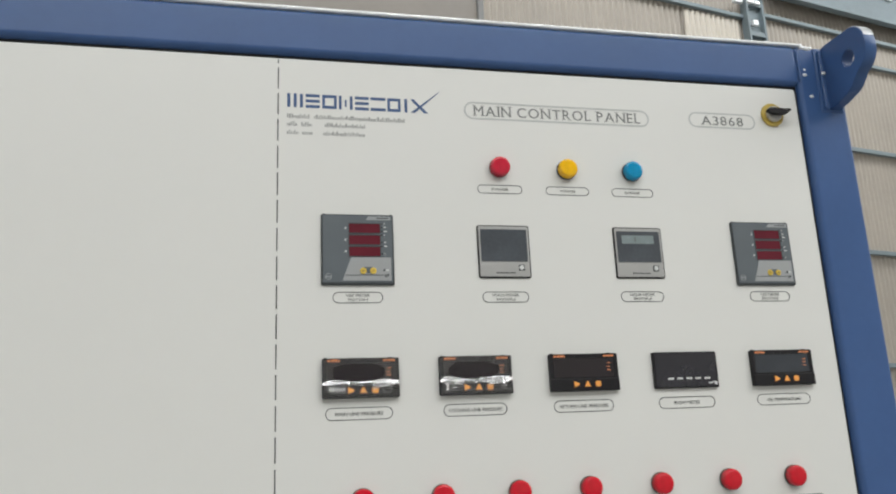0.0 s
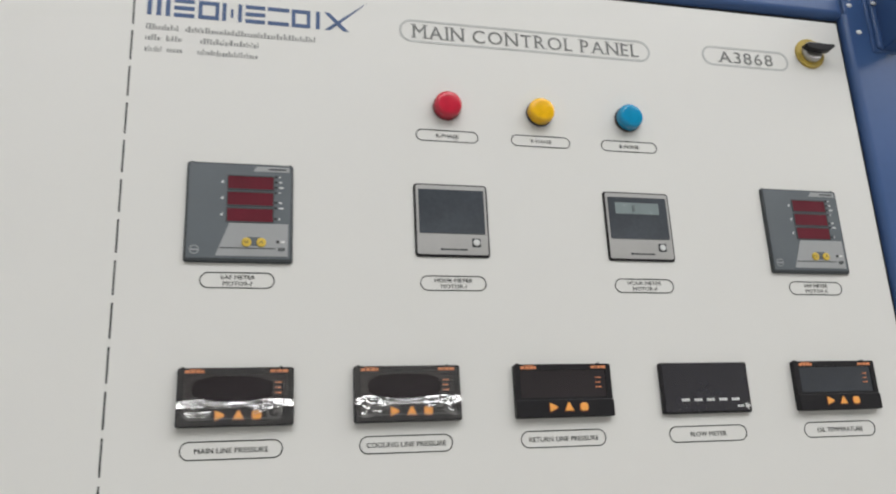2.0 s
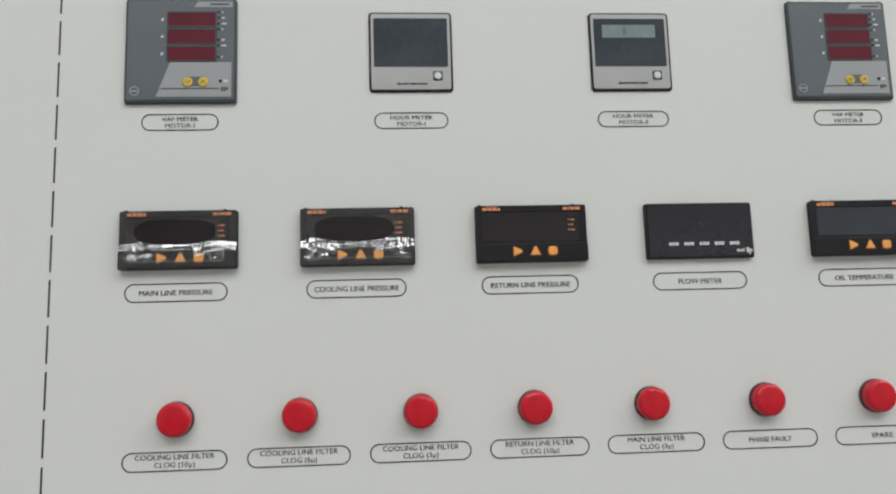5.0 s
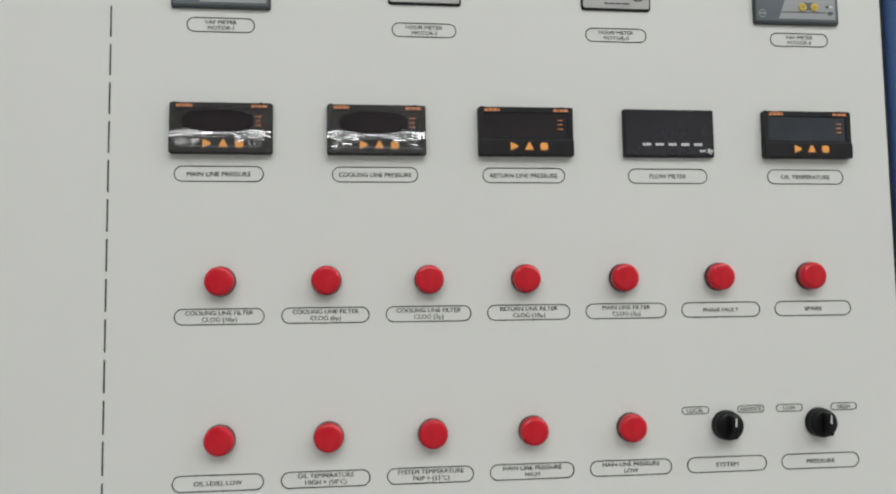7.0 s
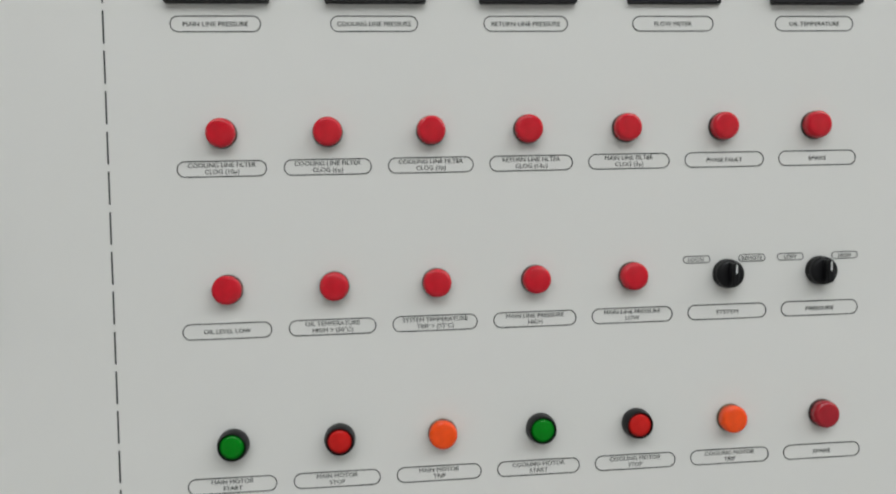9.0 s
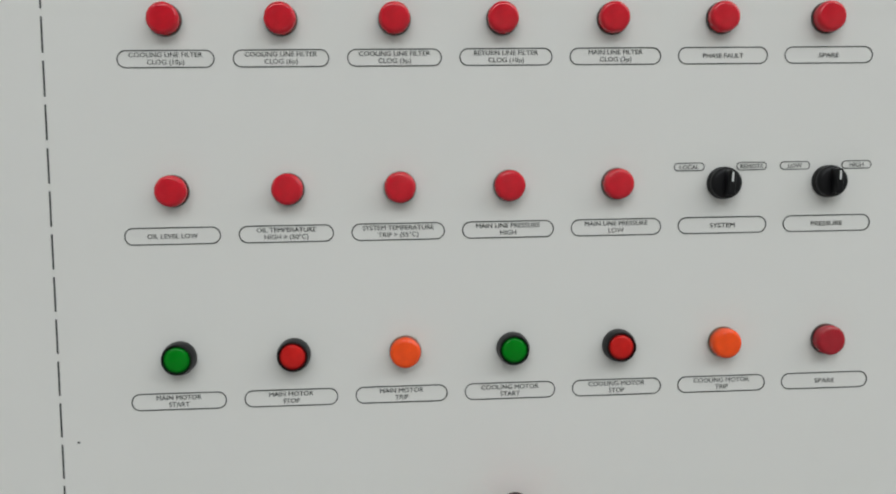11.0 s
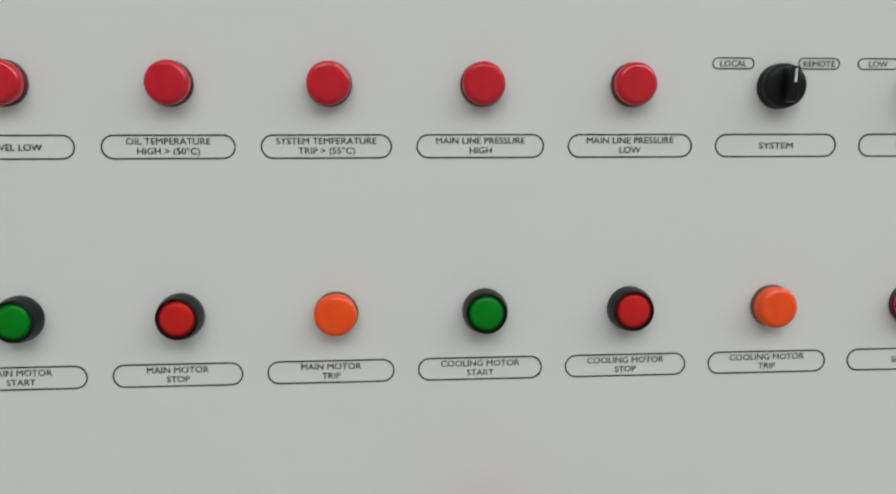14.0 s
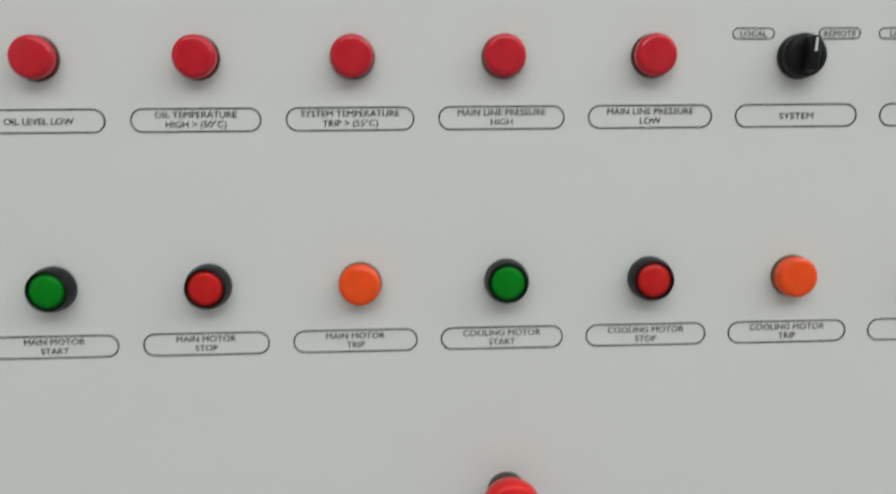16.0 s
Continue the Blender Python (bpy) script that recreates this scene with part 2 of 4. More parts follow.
# ---- mesh helpers ----
def finish(bm, name, mat, smooth=True, angle=35, flat_over=0.0):
    me = bpy.data.meshes.new(name)
    bmesh.ops.recalc_face_normals(bm, faces=bm.faces)
    bm.to_mesh(me)
    bm.free()
    me.materials.append(mat)
    if smooth:
        me.shade_smooth()
        me.set_sharp_from_angle(angle=radians(angle))
        if flat_over:
            for face in me.polygons:
                face.use_smooth = face.area < flat_over
    return me


def part(name, bm, mat, parent=None, label="", at=None, smooth=True, angle=35, flat_over=0.0):
    ob = new(name, finish(bm, name, mat, smooth, angle, flat_over))
    ob.parent = parent
    if at:
        ob.location = at
    return tagged(ob, label) if label else ob


def box(x0, x1, y0, y1, z0, z1, bevel=0.0, segments=2):
    bm = bmesh.new()
    bmesh.ops.create_cube(bm, size=1.0)
    for v in bm.verts:
        v.co = (x0 + (v.co.x + 0.5) * (x1 - x0), y0 + (v.co.y + 0.5) * (y1 - y0), z0 + (v.co.z + 0.5) * (z1 - z0))
    if bevel:
        bmesh.ops.bevel(bm, geom=bm.edges[:], offset=bevel, segments=segments, profile=0.5, affect="EDGES")
    return bm


def add_box(bm, x0, x1, y0, y1, z0, z1):
    corners = [bm.verts.new((x, y, z)) for x in (x0, x1) for y in (y0, y1) for z in (z0, z1)]
    for f in ((0, 1, 3, 2), (4, 6, 7, 5), (0, 4, 5, 1), (2, 3, 7, 6), (0, 2, 6, 4), (1, 5, 7, 3)):
        bm.faces.new([corners[i] for i in f])
    return bm


def lathe(profile, segments=40, centre=(0.0, 0.0)):
    """Turns (radius, height) pairs round the axis that points out of the panel (-y). A radius of 0 closes the end."""
    bm = bmesh.new()
    rings = []
    for r, h in profile:
        if r <= 0:
            rings.append([bm.verts.new((centre[0], -h, centre[1]))])
        else:
            rings.append([bm.verts.new((centre[0] + r * math.cos(a), -h, centre[1] + r * math.sin(a))) for a in (2 * math.pi * i / segments for i in range(segments))])
    for low, high in zip(rings, rings[1:]):
        for i in range(segments):
            j = (i + 1) % segments
            if len(low) == 1:
                bm.faces.new((low[0], high[j], high[i]))
            elif len(high) == 1:
                bm.faces.new((low[i], low[j], high[0]))
            else:
                bm.faces.new((low[i], low[j], high[j], high[i]))
    return bm


def rounded(cx, cz, w, h, r, steps=8):
    """The outline of a rounded rectangle, anticlockwise as the viewer sees it."""
    r = min(r, w / 2 - 1e-6, h / 2 - 1e-6)
    pts = []
    for k, (sx, sz) in enumerate(((1, 1), (-1, 1), (-1, -1), (1, -1))):
        for i in range(steps + 1):
            a = math.pi / 2 * (k + i / steps)
            pts.append((cx + sx * (w / 2 - r) + r * math.cos(a), cz + sz * (h / 2 - r) + r * math.sin(a)))
    return pts


def slab(outline, h0, h1, bevel=0.0, bm=None):
    """A prism of an xz outline from height h0 to h1 out of the panel, with a rounded front edge."""
    bm = bm or bmesh.new()
    mx, mz = sum(p[0] for p in outline) / len(outline), sum(p[1] for p in outline) / len(outline)
    span = max(max(abs(p[0] - mx) for p in outline), 1e-6), max(max(abs(p[1] - mz) for p in outline), 1e-6)
    levels = [(h0, 0.0), (h1, 0.0)]
    if bevel:
        turns = [radians(90 * k / 4) for k in range(5)]
        levels = [(h0, 0.0)] + [(h1 - bevel + bevel * math.sin(a), bevel * (1 - math.cos(a))) for a in turns] + [(h1, bevel * 1.25)]
    rings = [[bm.verts.new((mx + (x - mx) * (1 - inset / span[0]), -h, mz + (z - mz) * (1 - inset / span[1]))) for x, z in outline] for h, inset in levels]
    n = len(outline)
    for low, high in zip(rings, rings[1:]):
        for i in range(n):
            bm.faces.new((low[i], low[(i + 1) % n], high[(i + 1) % n], high[i]))
    bm.faces.new(rings[-1])
    bm.faces.new(rings[0][::-1])
    return bm


def ring_slab(outer, inner, h0, h1, bm=None):
    """A flat ring between two outlines with the same number of points."""
    bm = bm or bmesh.new()
    n = len(outer)
    a, b, c, d = ([bm.verts.new((x, -h, z)) for x, z in line] for line, h in ((outer, h0), (outer, h1), (inner, h1), (inner, h0)))
    for i in range(n):
        j = (i + 1) % n
        for p, q in ((a, b), (b, c), (c, d), (d, a)):
            bm.faces.new((p[i], p[j], q[j], q[i]))
    return bm


def quad_outline(x0, x1, z0, z1):
    return [(x1, z1), (x0, z1), (x0, z0), (x1, z0)]


def bars(rects, h=0.0002, base=0.0):
    bm = bmesh.new()
    for x0, x1, z0, z1 in rects:
        add_box(bm, x0, x1, -base - h, -base, z0, z1)
    return bm


def lettering(lines, cap, stretch=1.0, gap=0.0062, base=0.0, weight=0.0, span=0.0):
    """Flat printed words, each line centred, in the xz plane just proud of the surface."""
    verts, faces = [], []
    for k, text in enumerate(lines):
        curve = bpy.data.curves.new("words", "FONT")
        curve.body, curve.size, curve.resolution_u, curve.offset = text, 1.0, 3, 0.0
        ob = new("words", curve)
        me = bpy.data.meshes.new_from_object(ob)
        bpy.data.objects.remove(ob)
        xs = [v.co.x for v in me.vertices]
        size = cap / 0.73
        mid = (min(xs) + max(xs)) / 2
        if span:
            stretch = span / ((max(xs) - min(xs)) * size)
        rise = gap * ((len(lines) - 1) / 2 - k) - cap / 2
        # a second impression a hair to the side gives the print its weight
        for side, depth in ((-weight / 2, 0.00045), (weight / 2, 0.00038)):
            first = len(verts)
            verts += [((v.co.x - mid) * size * stretch + side, -base - depth, v.co.y * size + rise) for v in me.vertices]
            faces += [[first + i for i in p.vertices] for p in me.polygons]
        bpy.data.meshes.remove(me)
        bpy.data.curves.remove(curve)
    me = bpy.data.meshes.new("lettering")
    me.from_pydata(verts, [], faces)
    return me


# where stems end: (share of the letter's width, 1 for the top or 0 for the foot)
SERIFS = {"M": ((0.07, 0), (0.93, 0), (0.05, 1), (0.95, 1)), "A": ((0.05, 0), (0.95, 0)), "I": ((0.5, 0), (0.5, 1)), "N": ((0.08, 0), (0.06, 1), (0.92, 1)),
          "T": ((0.5, 0),), "R": ((0.12, 0), (0.08, 1), (0.95, 0)), "L": ((0.14, 0), (0.14, 1)), "P": ((0.14, 0), (0.08, 1)), "E": ((0.06, 0), (0.06, 1))}


def serif_title(text, cap, span, base=0.0):
    """One printed line of upright letters with slab feet, centred in the xz plane."""
    size, x = cap / 0.73, 0.0
    verts, faces = [], []
    for letter in text:
        if letter == " ":
            x += 0.40 * cap
            continue
        curve = bpy.data.curves.new("words", "FONT")
        curve.body, curve.size, curve.resolution_u, curve.offset = letter, 1.0, 4, 0.0
        ob = new("words", curve)
        me = bpy.data.meshes.new_from_object(ob)
        bpy.data.objects.remove(ob)
        xs = [v.co.x for v in me.vertices]
        left, wide = min(xs), (max(xs) - min(xs)) * size
        for side, depth in ((-0.00014, 0.00036), (0.00014, 0.0004)):
            first = len(verts)
            verts += [((v.co.x - left) * size + x + side, -base - depth, v.co.y * size - cap / 2) for v in me.vertices]
            faces += [[first + i for i in p.vertices] for p in me.polygons]
        bpy.data.meshes.remove(me)
        bpy.data.curves.remove(curve)
        for share, top in SERIFS.get(letter, ()):
            mid, rise = x + share * wide, (cap / 2 - 0.055 * cap if top else -cap / 2)
            first = len(verts)
            verts += [(mid - 0.17 * cap, -base - 0.00045, rise), (mid + 0.17 * cap, -base - 0.00045, rise), (mid + 0.17 * cap, -base - 0.00045, rise + 0.055 * cap), (mid - 0.17 * cap, -base - 0.00045, rise + 0.055 * cap)]
            faces.append([first, first + 1, first + 2, first + 3])
        x += wide + 0.22 * cap
    x -= 0.22 * cap
    me = bpy.data.meshes.new("lettering")
    me.from_pydata([((vx - x / 2) * span / x, vy, vz) for vx, vy, vz in verts], [], faces)
    return me


def thing(name, x, z, label, category, group="", y=0.0):
    ob = new(name)
    ob.empty_display_size = 0.02
    ob.location = (x, y, z)
    return tagged(ob, label, category, group)


# ---- the hall ----
def structure(name, bm, mat, label="", category="", smooth=False):
    ob = part(name, bm, mat, None, label, smooth=smooth)
    return tagged(ob, label, category, kind="structure")


def hall_box(s0, s1, d0, d1, z0, z1, bevel=0.0):
    bm = box(s0, s1, -d1, -d0, z0, z1, bevel)
    bm.transform(HALL)
    return bm


S0, S1, D1 = -17.0, 14.0, 24.0
structure("floor", hall_box(S0 - 0.3, S1 + 0.3, -0.3, D1 + 0.3, -0.15, 0.0), CONCRETE, "grey stained concrete factory floor", "floor")


def corrugated(s0, s1, z0, z1, d, pitch=0.085, depth=0.034, steps=6):
    count = int(round((s1 - s0) / pitch * steps))
    verts, faces = [], []
    for i in range(count + 1):
        s = s0 + i * pitch / steps
        wave = d + depth / 2 * math.cos(2 * math.pi * i / steps)
        verts += [hall(s, wave, z0), hall(s, wave, z1), hall(s, d - 0.03, z0), hall(s, d - 0.03, z1)]
    for i in range(count):
        a, b = 4 * i, 4 * i + 4
        faces += [(a, b, b + 1, a + 1), (a + 2, a + 3, b + 3, b + 2), (a + 1, b + 1, b + 3, a + 3), (a, a + 2, b + 2, b)]
    bm = bmesh.new()
    vs = [bm.verts.new(v) for v in verts]
    for f in faces:
        bm.faces.new([vs[i] for i in f])
    return bm


wall_north = structure("wall_north", hall_box(S0, S1, -0.25, -0.06, 0, ROOF), PLASTER, "factory wall clad in corrugated sheet", "wall")
tagged(part("cladding", corrugated(-4.08, S1, 0.0, ROOF, 0.0), CLADDING, wall_north, "beige weathered corrugated sheet cladding", angle=80))
part("plain_cladding", hall_box(S0, -4.15, -0.06, -0.01, 0, ROOF), CLADDING_DULL, wall_north, "dull brown flat sheet cladding", smooth=False)
part("joint_strip", hall_box(-4.15, -4.08, -0.06, 0.03, 0, ROOF, 0.008), ROOFING, wall_north, "grey vertical joint strip", smooth=False)
part("translucent_sheet", corrugated(-1.22, -0.30, 6.42, 6.86, 0.024), DAYLIT_PALE, wall_north, "translucent corrugated sheet, its daylight painted as a pale colour", angle=80)
structure("wall_south", hall_box(S0, S1, D1, D1 + 0.25, 0, ROOF), PLASTER, "plain grey plastered factory wall", "wall")
structure("wall_west", hall_box(S0 - 0.25, S0, -0.25, D1 + 0.25, 0, ROOF), PLASTER, "plain grey plastered factory wall", "wall")
structure("wall_east", hall_box(S1, S1 + 0.25, -0.25, D1 + 0.25, 0, ROOF), PLASTER, "plain grey plastered factory wall", "wall")
roof = bmesh.new()
edges = [-0.25] + [e for middle, width in SKYLIGHTS for e in (middle - width / 2, middle + width / 2)] + [D1 + 0.25]
for near, far in zip(edges[::2], edges[1::2]):
    add_box(roof, S0 - 0.25, S1 + 0.25, -far, -near, ROOF, ROOF + 0.12)
roof.transform(HALL)
structure("ceiling", roof, ROOFING, "grey sheet roof with long open roof lights", "roof")


def steel_column(s):
    """An H column against the wall with stiffener plates and white blocks for light spots."""
    ob = structure("column", hall_box(s - 0.22, s - 0.19, 0.03, 0.14, 0, ROOF), STEEL, "grey-green painted steel column with plates and white light spots", "column")
    part("flange", hall_box(s + 0.06, s + 0.09, 0.03, 0.14, 0, ROOF), STEEL, ob, smooth=False)
    part("web", hall_box(s - 0.19, s + 0.06, 0.05, 0.07, 0, ROOF), STEEL, ob, smooth=False)
    for z in (6.62, 7.06, 7.42):
        part("stiffener", hall_box(s - 0.19, s + 0.06, 0.07, 0.13, z, z + 0.07), STEEL, ob, smooth=False)
    # bright spots of daylight, put in as small white blocks
    for ds, z, w, h in ((-0.10, 6.80, 0.09, 0.08), (-0.15, 7.11, 0.12, 0.06), (-0.03, 7.11, 0.10, 0.06), (-0.36, 7.09, 0.14, 0.09)):
        part("light_spot", hall_box(s + ds - w / 2, s + ds + w / 2, 0.10, 0.16, z - h / 2, z + h / 2, 0.012), SPOT_WHITE, ob, "white block for a bright spot of daylight", smooth=False)
    return ob


for s in (0.0, 6.0, 12.0):
    steel_column(s)
for z, height, s0, s1 in ((6.88, 0.09, -4.05, -0.23), (6.98, 0.09, 0.09, S1), (6.56, 0.08, 1.9, S1), (5.22, 0.10, 0.23, S1), (3.78, 0.10, 0.23, S1), (2.30, 0.10, 0.23, S1), (5.22, 0.10, -4.05, -0.23), (3.78, 0.10, -4.05, -0.23), (2.30, 0.10, -4.05, -0.23)):
    structure("girt", hall_box(s0, s1, 0.02, 0.08, z, z + 0.6 * height, 0.006), STEEL, "grey-green painted steel wall girt", "girt")
beam = structure("gantry_beam", hall_box(0.20, S1, 0.16, 0.20, 7.28, 8.20, 0.006), STEEL, "large grey-green painted steel gantry beam", "beam")
part("flange", hall_box(0.20, S1, 0.14, 0.24, 7.24, 7.28, 0.006), STEEL, beam, smooth=False)
part("flange", hall_box(0.20, S1, 0.10, 0.30, 8.20, 8.25, 0.006), STEEL, beam, smooth=False)
# white blocks again stand for bright spots of daylight
for s in (2.55, 3.0, 3.6):
    part("light_spot", hall_box(s - 0.09, s + 0.09, 0.20, 0.23, 7.64, 7.72, 0.012), SPOT_WHITE, beam, "white block for a bright spot of daylight", smooth=False)

# ---- machine frame: square tube with rounded corners round the panel, a narrow gap between them ----
TOP, RIGHT, LEFT, TUBE, PROUD, GAP = 2.135, 0.950, -0.650, 0.0755, 0.004, 0.0065
frame_ob = thing("machine_frame", RIGHT, 0.0, "blue enamelled square-tube steel frame round the white panel", "frame")


def tube(name, x0, x1, z0, z1):
    return part(name, box(x0 - RIGHT, x1 - RIGHT, -PROUD, TUBE - PROUD, z0, z1, 0.0085, 6), BLUE, frame_ob, angle=80, flat_over=4e-4)


RAIL, RAIL_TALL, POST = TOP + GAP, 0.0672, 0.0820
tube("top_rail", LEFT - GAP, RIGHT + GAP + 0.004, RAIL, RAIL + RAIL_TALL)
tube("post", RIGHT + GAP, RIGHT + GAP + POST, 0.0, RAIL + RAIL_TALL - 0.001)
tube("post", LEFT - GAP - POST, LEFT - GAP, 0.0, RAIL + RAIL_TALL - 0.001)
tube("bottom_rail", LEFT - GAP, RIGHT + GAP + 0.004, 0.27, 0.27 + RAIL_TALL)
# thin white strip on the top rail, for the white line along its edge
part("top_strip", box(LEFT - 0.06 - RIGHT, 0.024, -PROUD - 0.001, 0.070, RAIL + RAIL_TALL, RAIL + RAIL_TALL + 0.0054, 0.0024, 4), STRIP_WHITE, frame_ob, "thin white strip along the top rail", angle=80, flat_over=1e-3)

# black strips added in the gap round the panel, in place of its shade
for x0, x1, z0, z1 in ((LEFT - GAP, RIGHT + GAP, TOP, RAIL), (RIGHT, RIGHT + GAP, 0.352, TOP), (LEFT - GAP, LEFT, 0.352, TOP)):
    part("gap_strip", box(x0 - RIGHT, x1 - RIGHT, 0.006, 0.020, z0, z1), GAP_BLACK, frame_ob, "added black strip for the shade in the gap", smooth=False)

# weld seam between rail and post
random.seed(4)


def weld_ridge(x, y, z0, z1, width, ripple=0.16):
    """One uneven, rippled weld bead that runs upward."""
    bm = bmesh.new()
    steps, around = int((z1 - z0) / 0.0011), 8
    rings = []
    for i in range(steps + 1):
        z = z0 + (z1 - z0) * i / steps
        r = width * (0.88 + ripple * math.sin(i * 1.35) + random.uniform(-0.4, 0.4) * ripple) * min(1.0, (i + 0.3) / 3, (steps - i + 0.3) / 3)
        rings.append([bm.verts.new((x + r * math.cos(a), y + 0.7 * r * math.sin(a), z)) for a in (2 * math.pi * k / around for k in range(around))])
    for low, high in zip(rings, rings[1:]):
        for k in range(around):
            bm.faces.new((low[k], low[(k + 1) % around], high[(k + 1) % around], high[k]))
    bm.faces.new(rings[0][::-1])
    bm.faces.new(rings[-1])
    return bm


part("weld_seam", weld_ridge(GAP + 0.006, -PROUD + 0.0012, RAIL + 0.004, RAIL + RAIL_TALL - 0.006, 0.0040, 0.04), BLUE, frame_ob, angle=80)
for x, z, r in ((0.0195, 2.159, 0.0031), (0.0485, 2.160, 0.0029), (0.026, 2.1225, 0.0031), (0.021, 2.168, 0.0019), (0.022, 2.2075, 0.0034), (0.029, 2.2060, 0.0042), (0.037, 2.2075, 0.0026)):
    spot = bmesh.new()
    bmesh.ops.create_icosphere(spot, subdivisions=2, radius=r, matrix=Matrix.Translation((x, -PROUD - (0.0078 if 0.04 < x < 0.06 else 0.0002), z)) @ Matrix.Diagonal((1.3, 0.5, 0.9, 1)))
    part("weld_spatter", spot, SPATTER, frame_ob, "bright bare weld spatter")

# lifting lug: a thick plate with a hole that stands out from the post's face
lug_outline = [(0.003, 2.2035), (0.020, 2.2065)]
for i in range(13):
    a = radians(97 - i * 14.5)
    lug_outline.append((0.0715 + 0.0315 * math.cos(a), 2.168 + 0.038 * math.sin(a)))
lug_outline += [(0.060, 2.111), (0.030, 2.102), (0.003, 2.098)]
HOLE = (0.0635, 2.160, 0.0135)


def lug_plate(x0, x1):
    bm = bmesh.new()
    n = 48
    outer = []
    # outline points spread evenly by angle round the hole
    for i in range(n):
        a = 2 * math.pi * i / n
        way = (math.cos(a), math.sin(a))
        best = 0.0
        for (ax, az), (bx, bz) in zip(lug_outline, lug_outline[1:] + lug_outline[:1]):
            ex, ez = bx - ax, bz - az
            det = way[0] * -ez + way[1] * ex
            if abs(det) < 1e-9:
                continue
            px, pz = ax - HOLE[0], az - HOLE[1]
            far, along = (px * -ez + pz * ex) / det, (way[0] * pz - way[1] * px) / det
            if far > 0 and -1e-6 <= along <= 1 + 1e-6:
                best = max(best, far)
        outer.append((HOLE[0] + way[0] * best, HOLE[1] + way[1] * best))
    inner = [(HOLE[0] + HOLE[2] * math.cos(2 * math.pi * i / n), HOLE[1] + HOLE[2] * math.sin(2 * math.pi * i / n)) for i in range(n)]
    soft = [(HOLE[0] + (h - HOLE[0]) * 0.975, HOLE[1] + (z - HOLE[1]) * 0.975) for h, z in outer]
    edge = 0.0018
    loops = [(inner, x0), (soft, x0), (outer, x0 + edge), (outer, x1 - edge), (soft, x1), (inner, x1)]
    rings = [[bm.verts.new((x - RIGHT, -h, z)) for h, z in line] for line, x in loops]
    for low, high in zip(rings, rings[1:] + rings[:1]):
        for i in range(n):
            j = (i + 1) % n
            bm.faces.new((low[i], low[j], high[j], high[i]))
    return bm


lug = part("lifting_lug", lug_plate(1.002, 1.022), BLUE, frame_ob, "thick rounded lifting plate with a drilled hole", angle=30)
strip = bmesh.new()
rows = []
for k in range(12):
    a = radians(76 - 5.2 * k)
    rows.append([strip.verts.new((x - RIGHT, -(0.0715 + r * math.cos(a)), 2.168 + (r + 0.0065) * math.sin(a))) for x, r in ((1.0035, 0.0312), (1.0035, 0.0319), (1.0205, 0.0319), (1.0205, 0.0312))])
for low, high in zip(rows, rows[1:]):
    for i in range(4):
        strip.faces.new((low[i], low[(i + 1) % 4], high[(i + 1) % 4], high[i]))
strip.faces.new(rows[0][::-1])
strip.faces.new(rows[-1])
part("bare_edge", strip, BARE, lug, "ground bare steel edge", angle=50)
part("pad", box(0.990 - RIGHT, 1.030 - RIGHT, -PROUD - 0.0022, -PROUD + 0.0045, 2.096, 2.206, 0.0021, 3), BLUE, lug, angle=80)
for x in (1.000, 1.024):
    part("weld_bead", weld_ridge(x - RIGHT, -PROUD - 0.0030, 2.099, 2.203, 0.0062, 0.03), BLUE, lug, angle=80)

# ---- the white panel and its printing ----
panel = thing("control_panel", 0.15, 0.30, "off-white powder-coated steel control panel board with printed labels", "panel")


def on_panel(x, z):
    return (x - 0.15, 0, z - 0.30)


tray = bmesh.new()
sheet_line = rounded((LEFT + RIGHT) / 2 - 0.15, (0.352 + TOP) / 2 - 0.30, RIGHT - LEFT, TOP - 0.352, 0.004, 4)
slab(sheet_line, -0.022, 0.0, bm=tray)
bmesh.ops.bevel(tray, geom=[e for e in tray.edges if all(abs(v.co.y) < 1e-6 for v in e.verts)], offset=0.0022, segments=3, profile=0.5, affect="EDGES")
part("sheet", tray, PANEL_WHITE, panel, angle=80, flat_over=1e-2)
dash = finish(bars([(-0.0008, 0.0008, -0.031, 0.0)]), "dash", INK, smooth=False)
for i in range(46):
    ob = new("dash", dash)
    ob.parent, ob.location = panel, on_panel(0.1495, 2.1206 - 0.0378 * i)
part("dash", bars([(-0.0008, 0.0008, 0.0, 0.005)]), INK, panel, at=on_panel(0.1495, 2.127), smooth=False)


def legend(x, z, lines, width=0.085, height=0.0158, cap=0.0043, stretch=1.07, stroke=0.0010, ink=None, line_ink=None, gap=0.0063, weight=0.00010, lift=0.0, span=0.0):
    """A printed lozenge outline with words in it."""
    outline = ring_slab(rounded(0, 0, width, height, height / 2, 7), rounded(0, 0, width - 2 * stroke, height - 2 * stroke, height / 2 - stroke, 7), 0.0, 0.0003)
    ob = part("label_outline", outline, line_ink or INK, panel, at=on_panel(x, z), smooth=False)
    me = serif_title(lines[0], cap, span) if span else lettering(lines, cap, stretch, gap, weight=weight)
    me.materials.append(ink or INK)
    words = new("lettering", me)
    words.parent, words.location = ob, (0, 0, lift)
    return ob


legend(0.5498, 2.0715, ["MAIN CONTROL PANEL"], 0.285, 0.0265, 0.0158, 1.06, 0.0024, ink=INK_TITLE, line_ink=INK_GREY, span=0.256)
legend(0.8145, 2.0745, ["A3868"], 0.113, 0.0250, 0.0150, 1.04, 0.0024, ink=INK_TITLE, line_ink=INK_GREY, span=0.070)
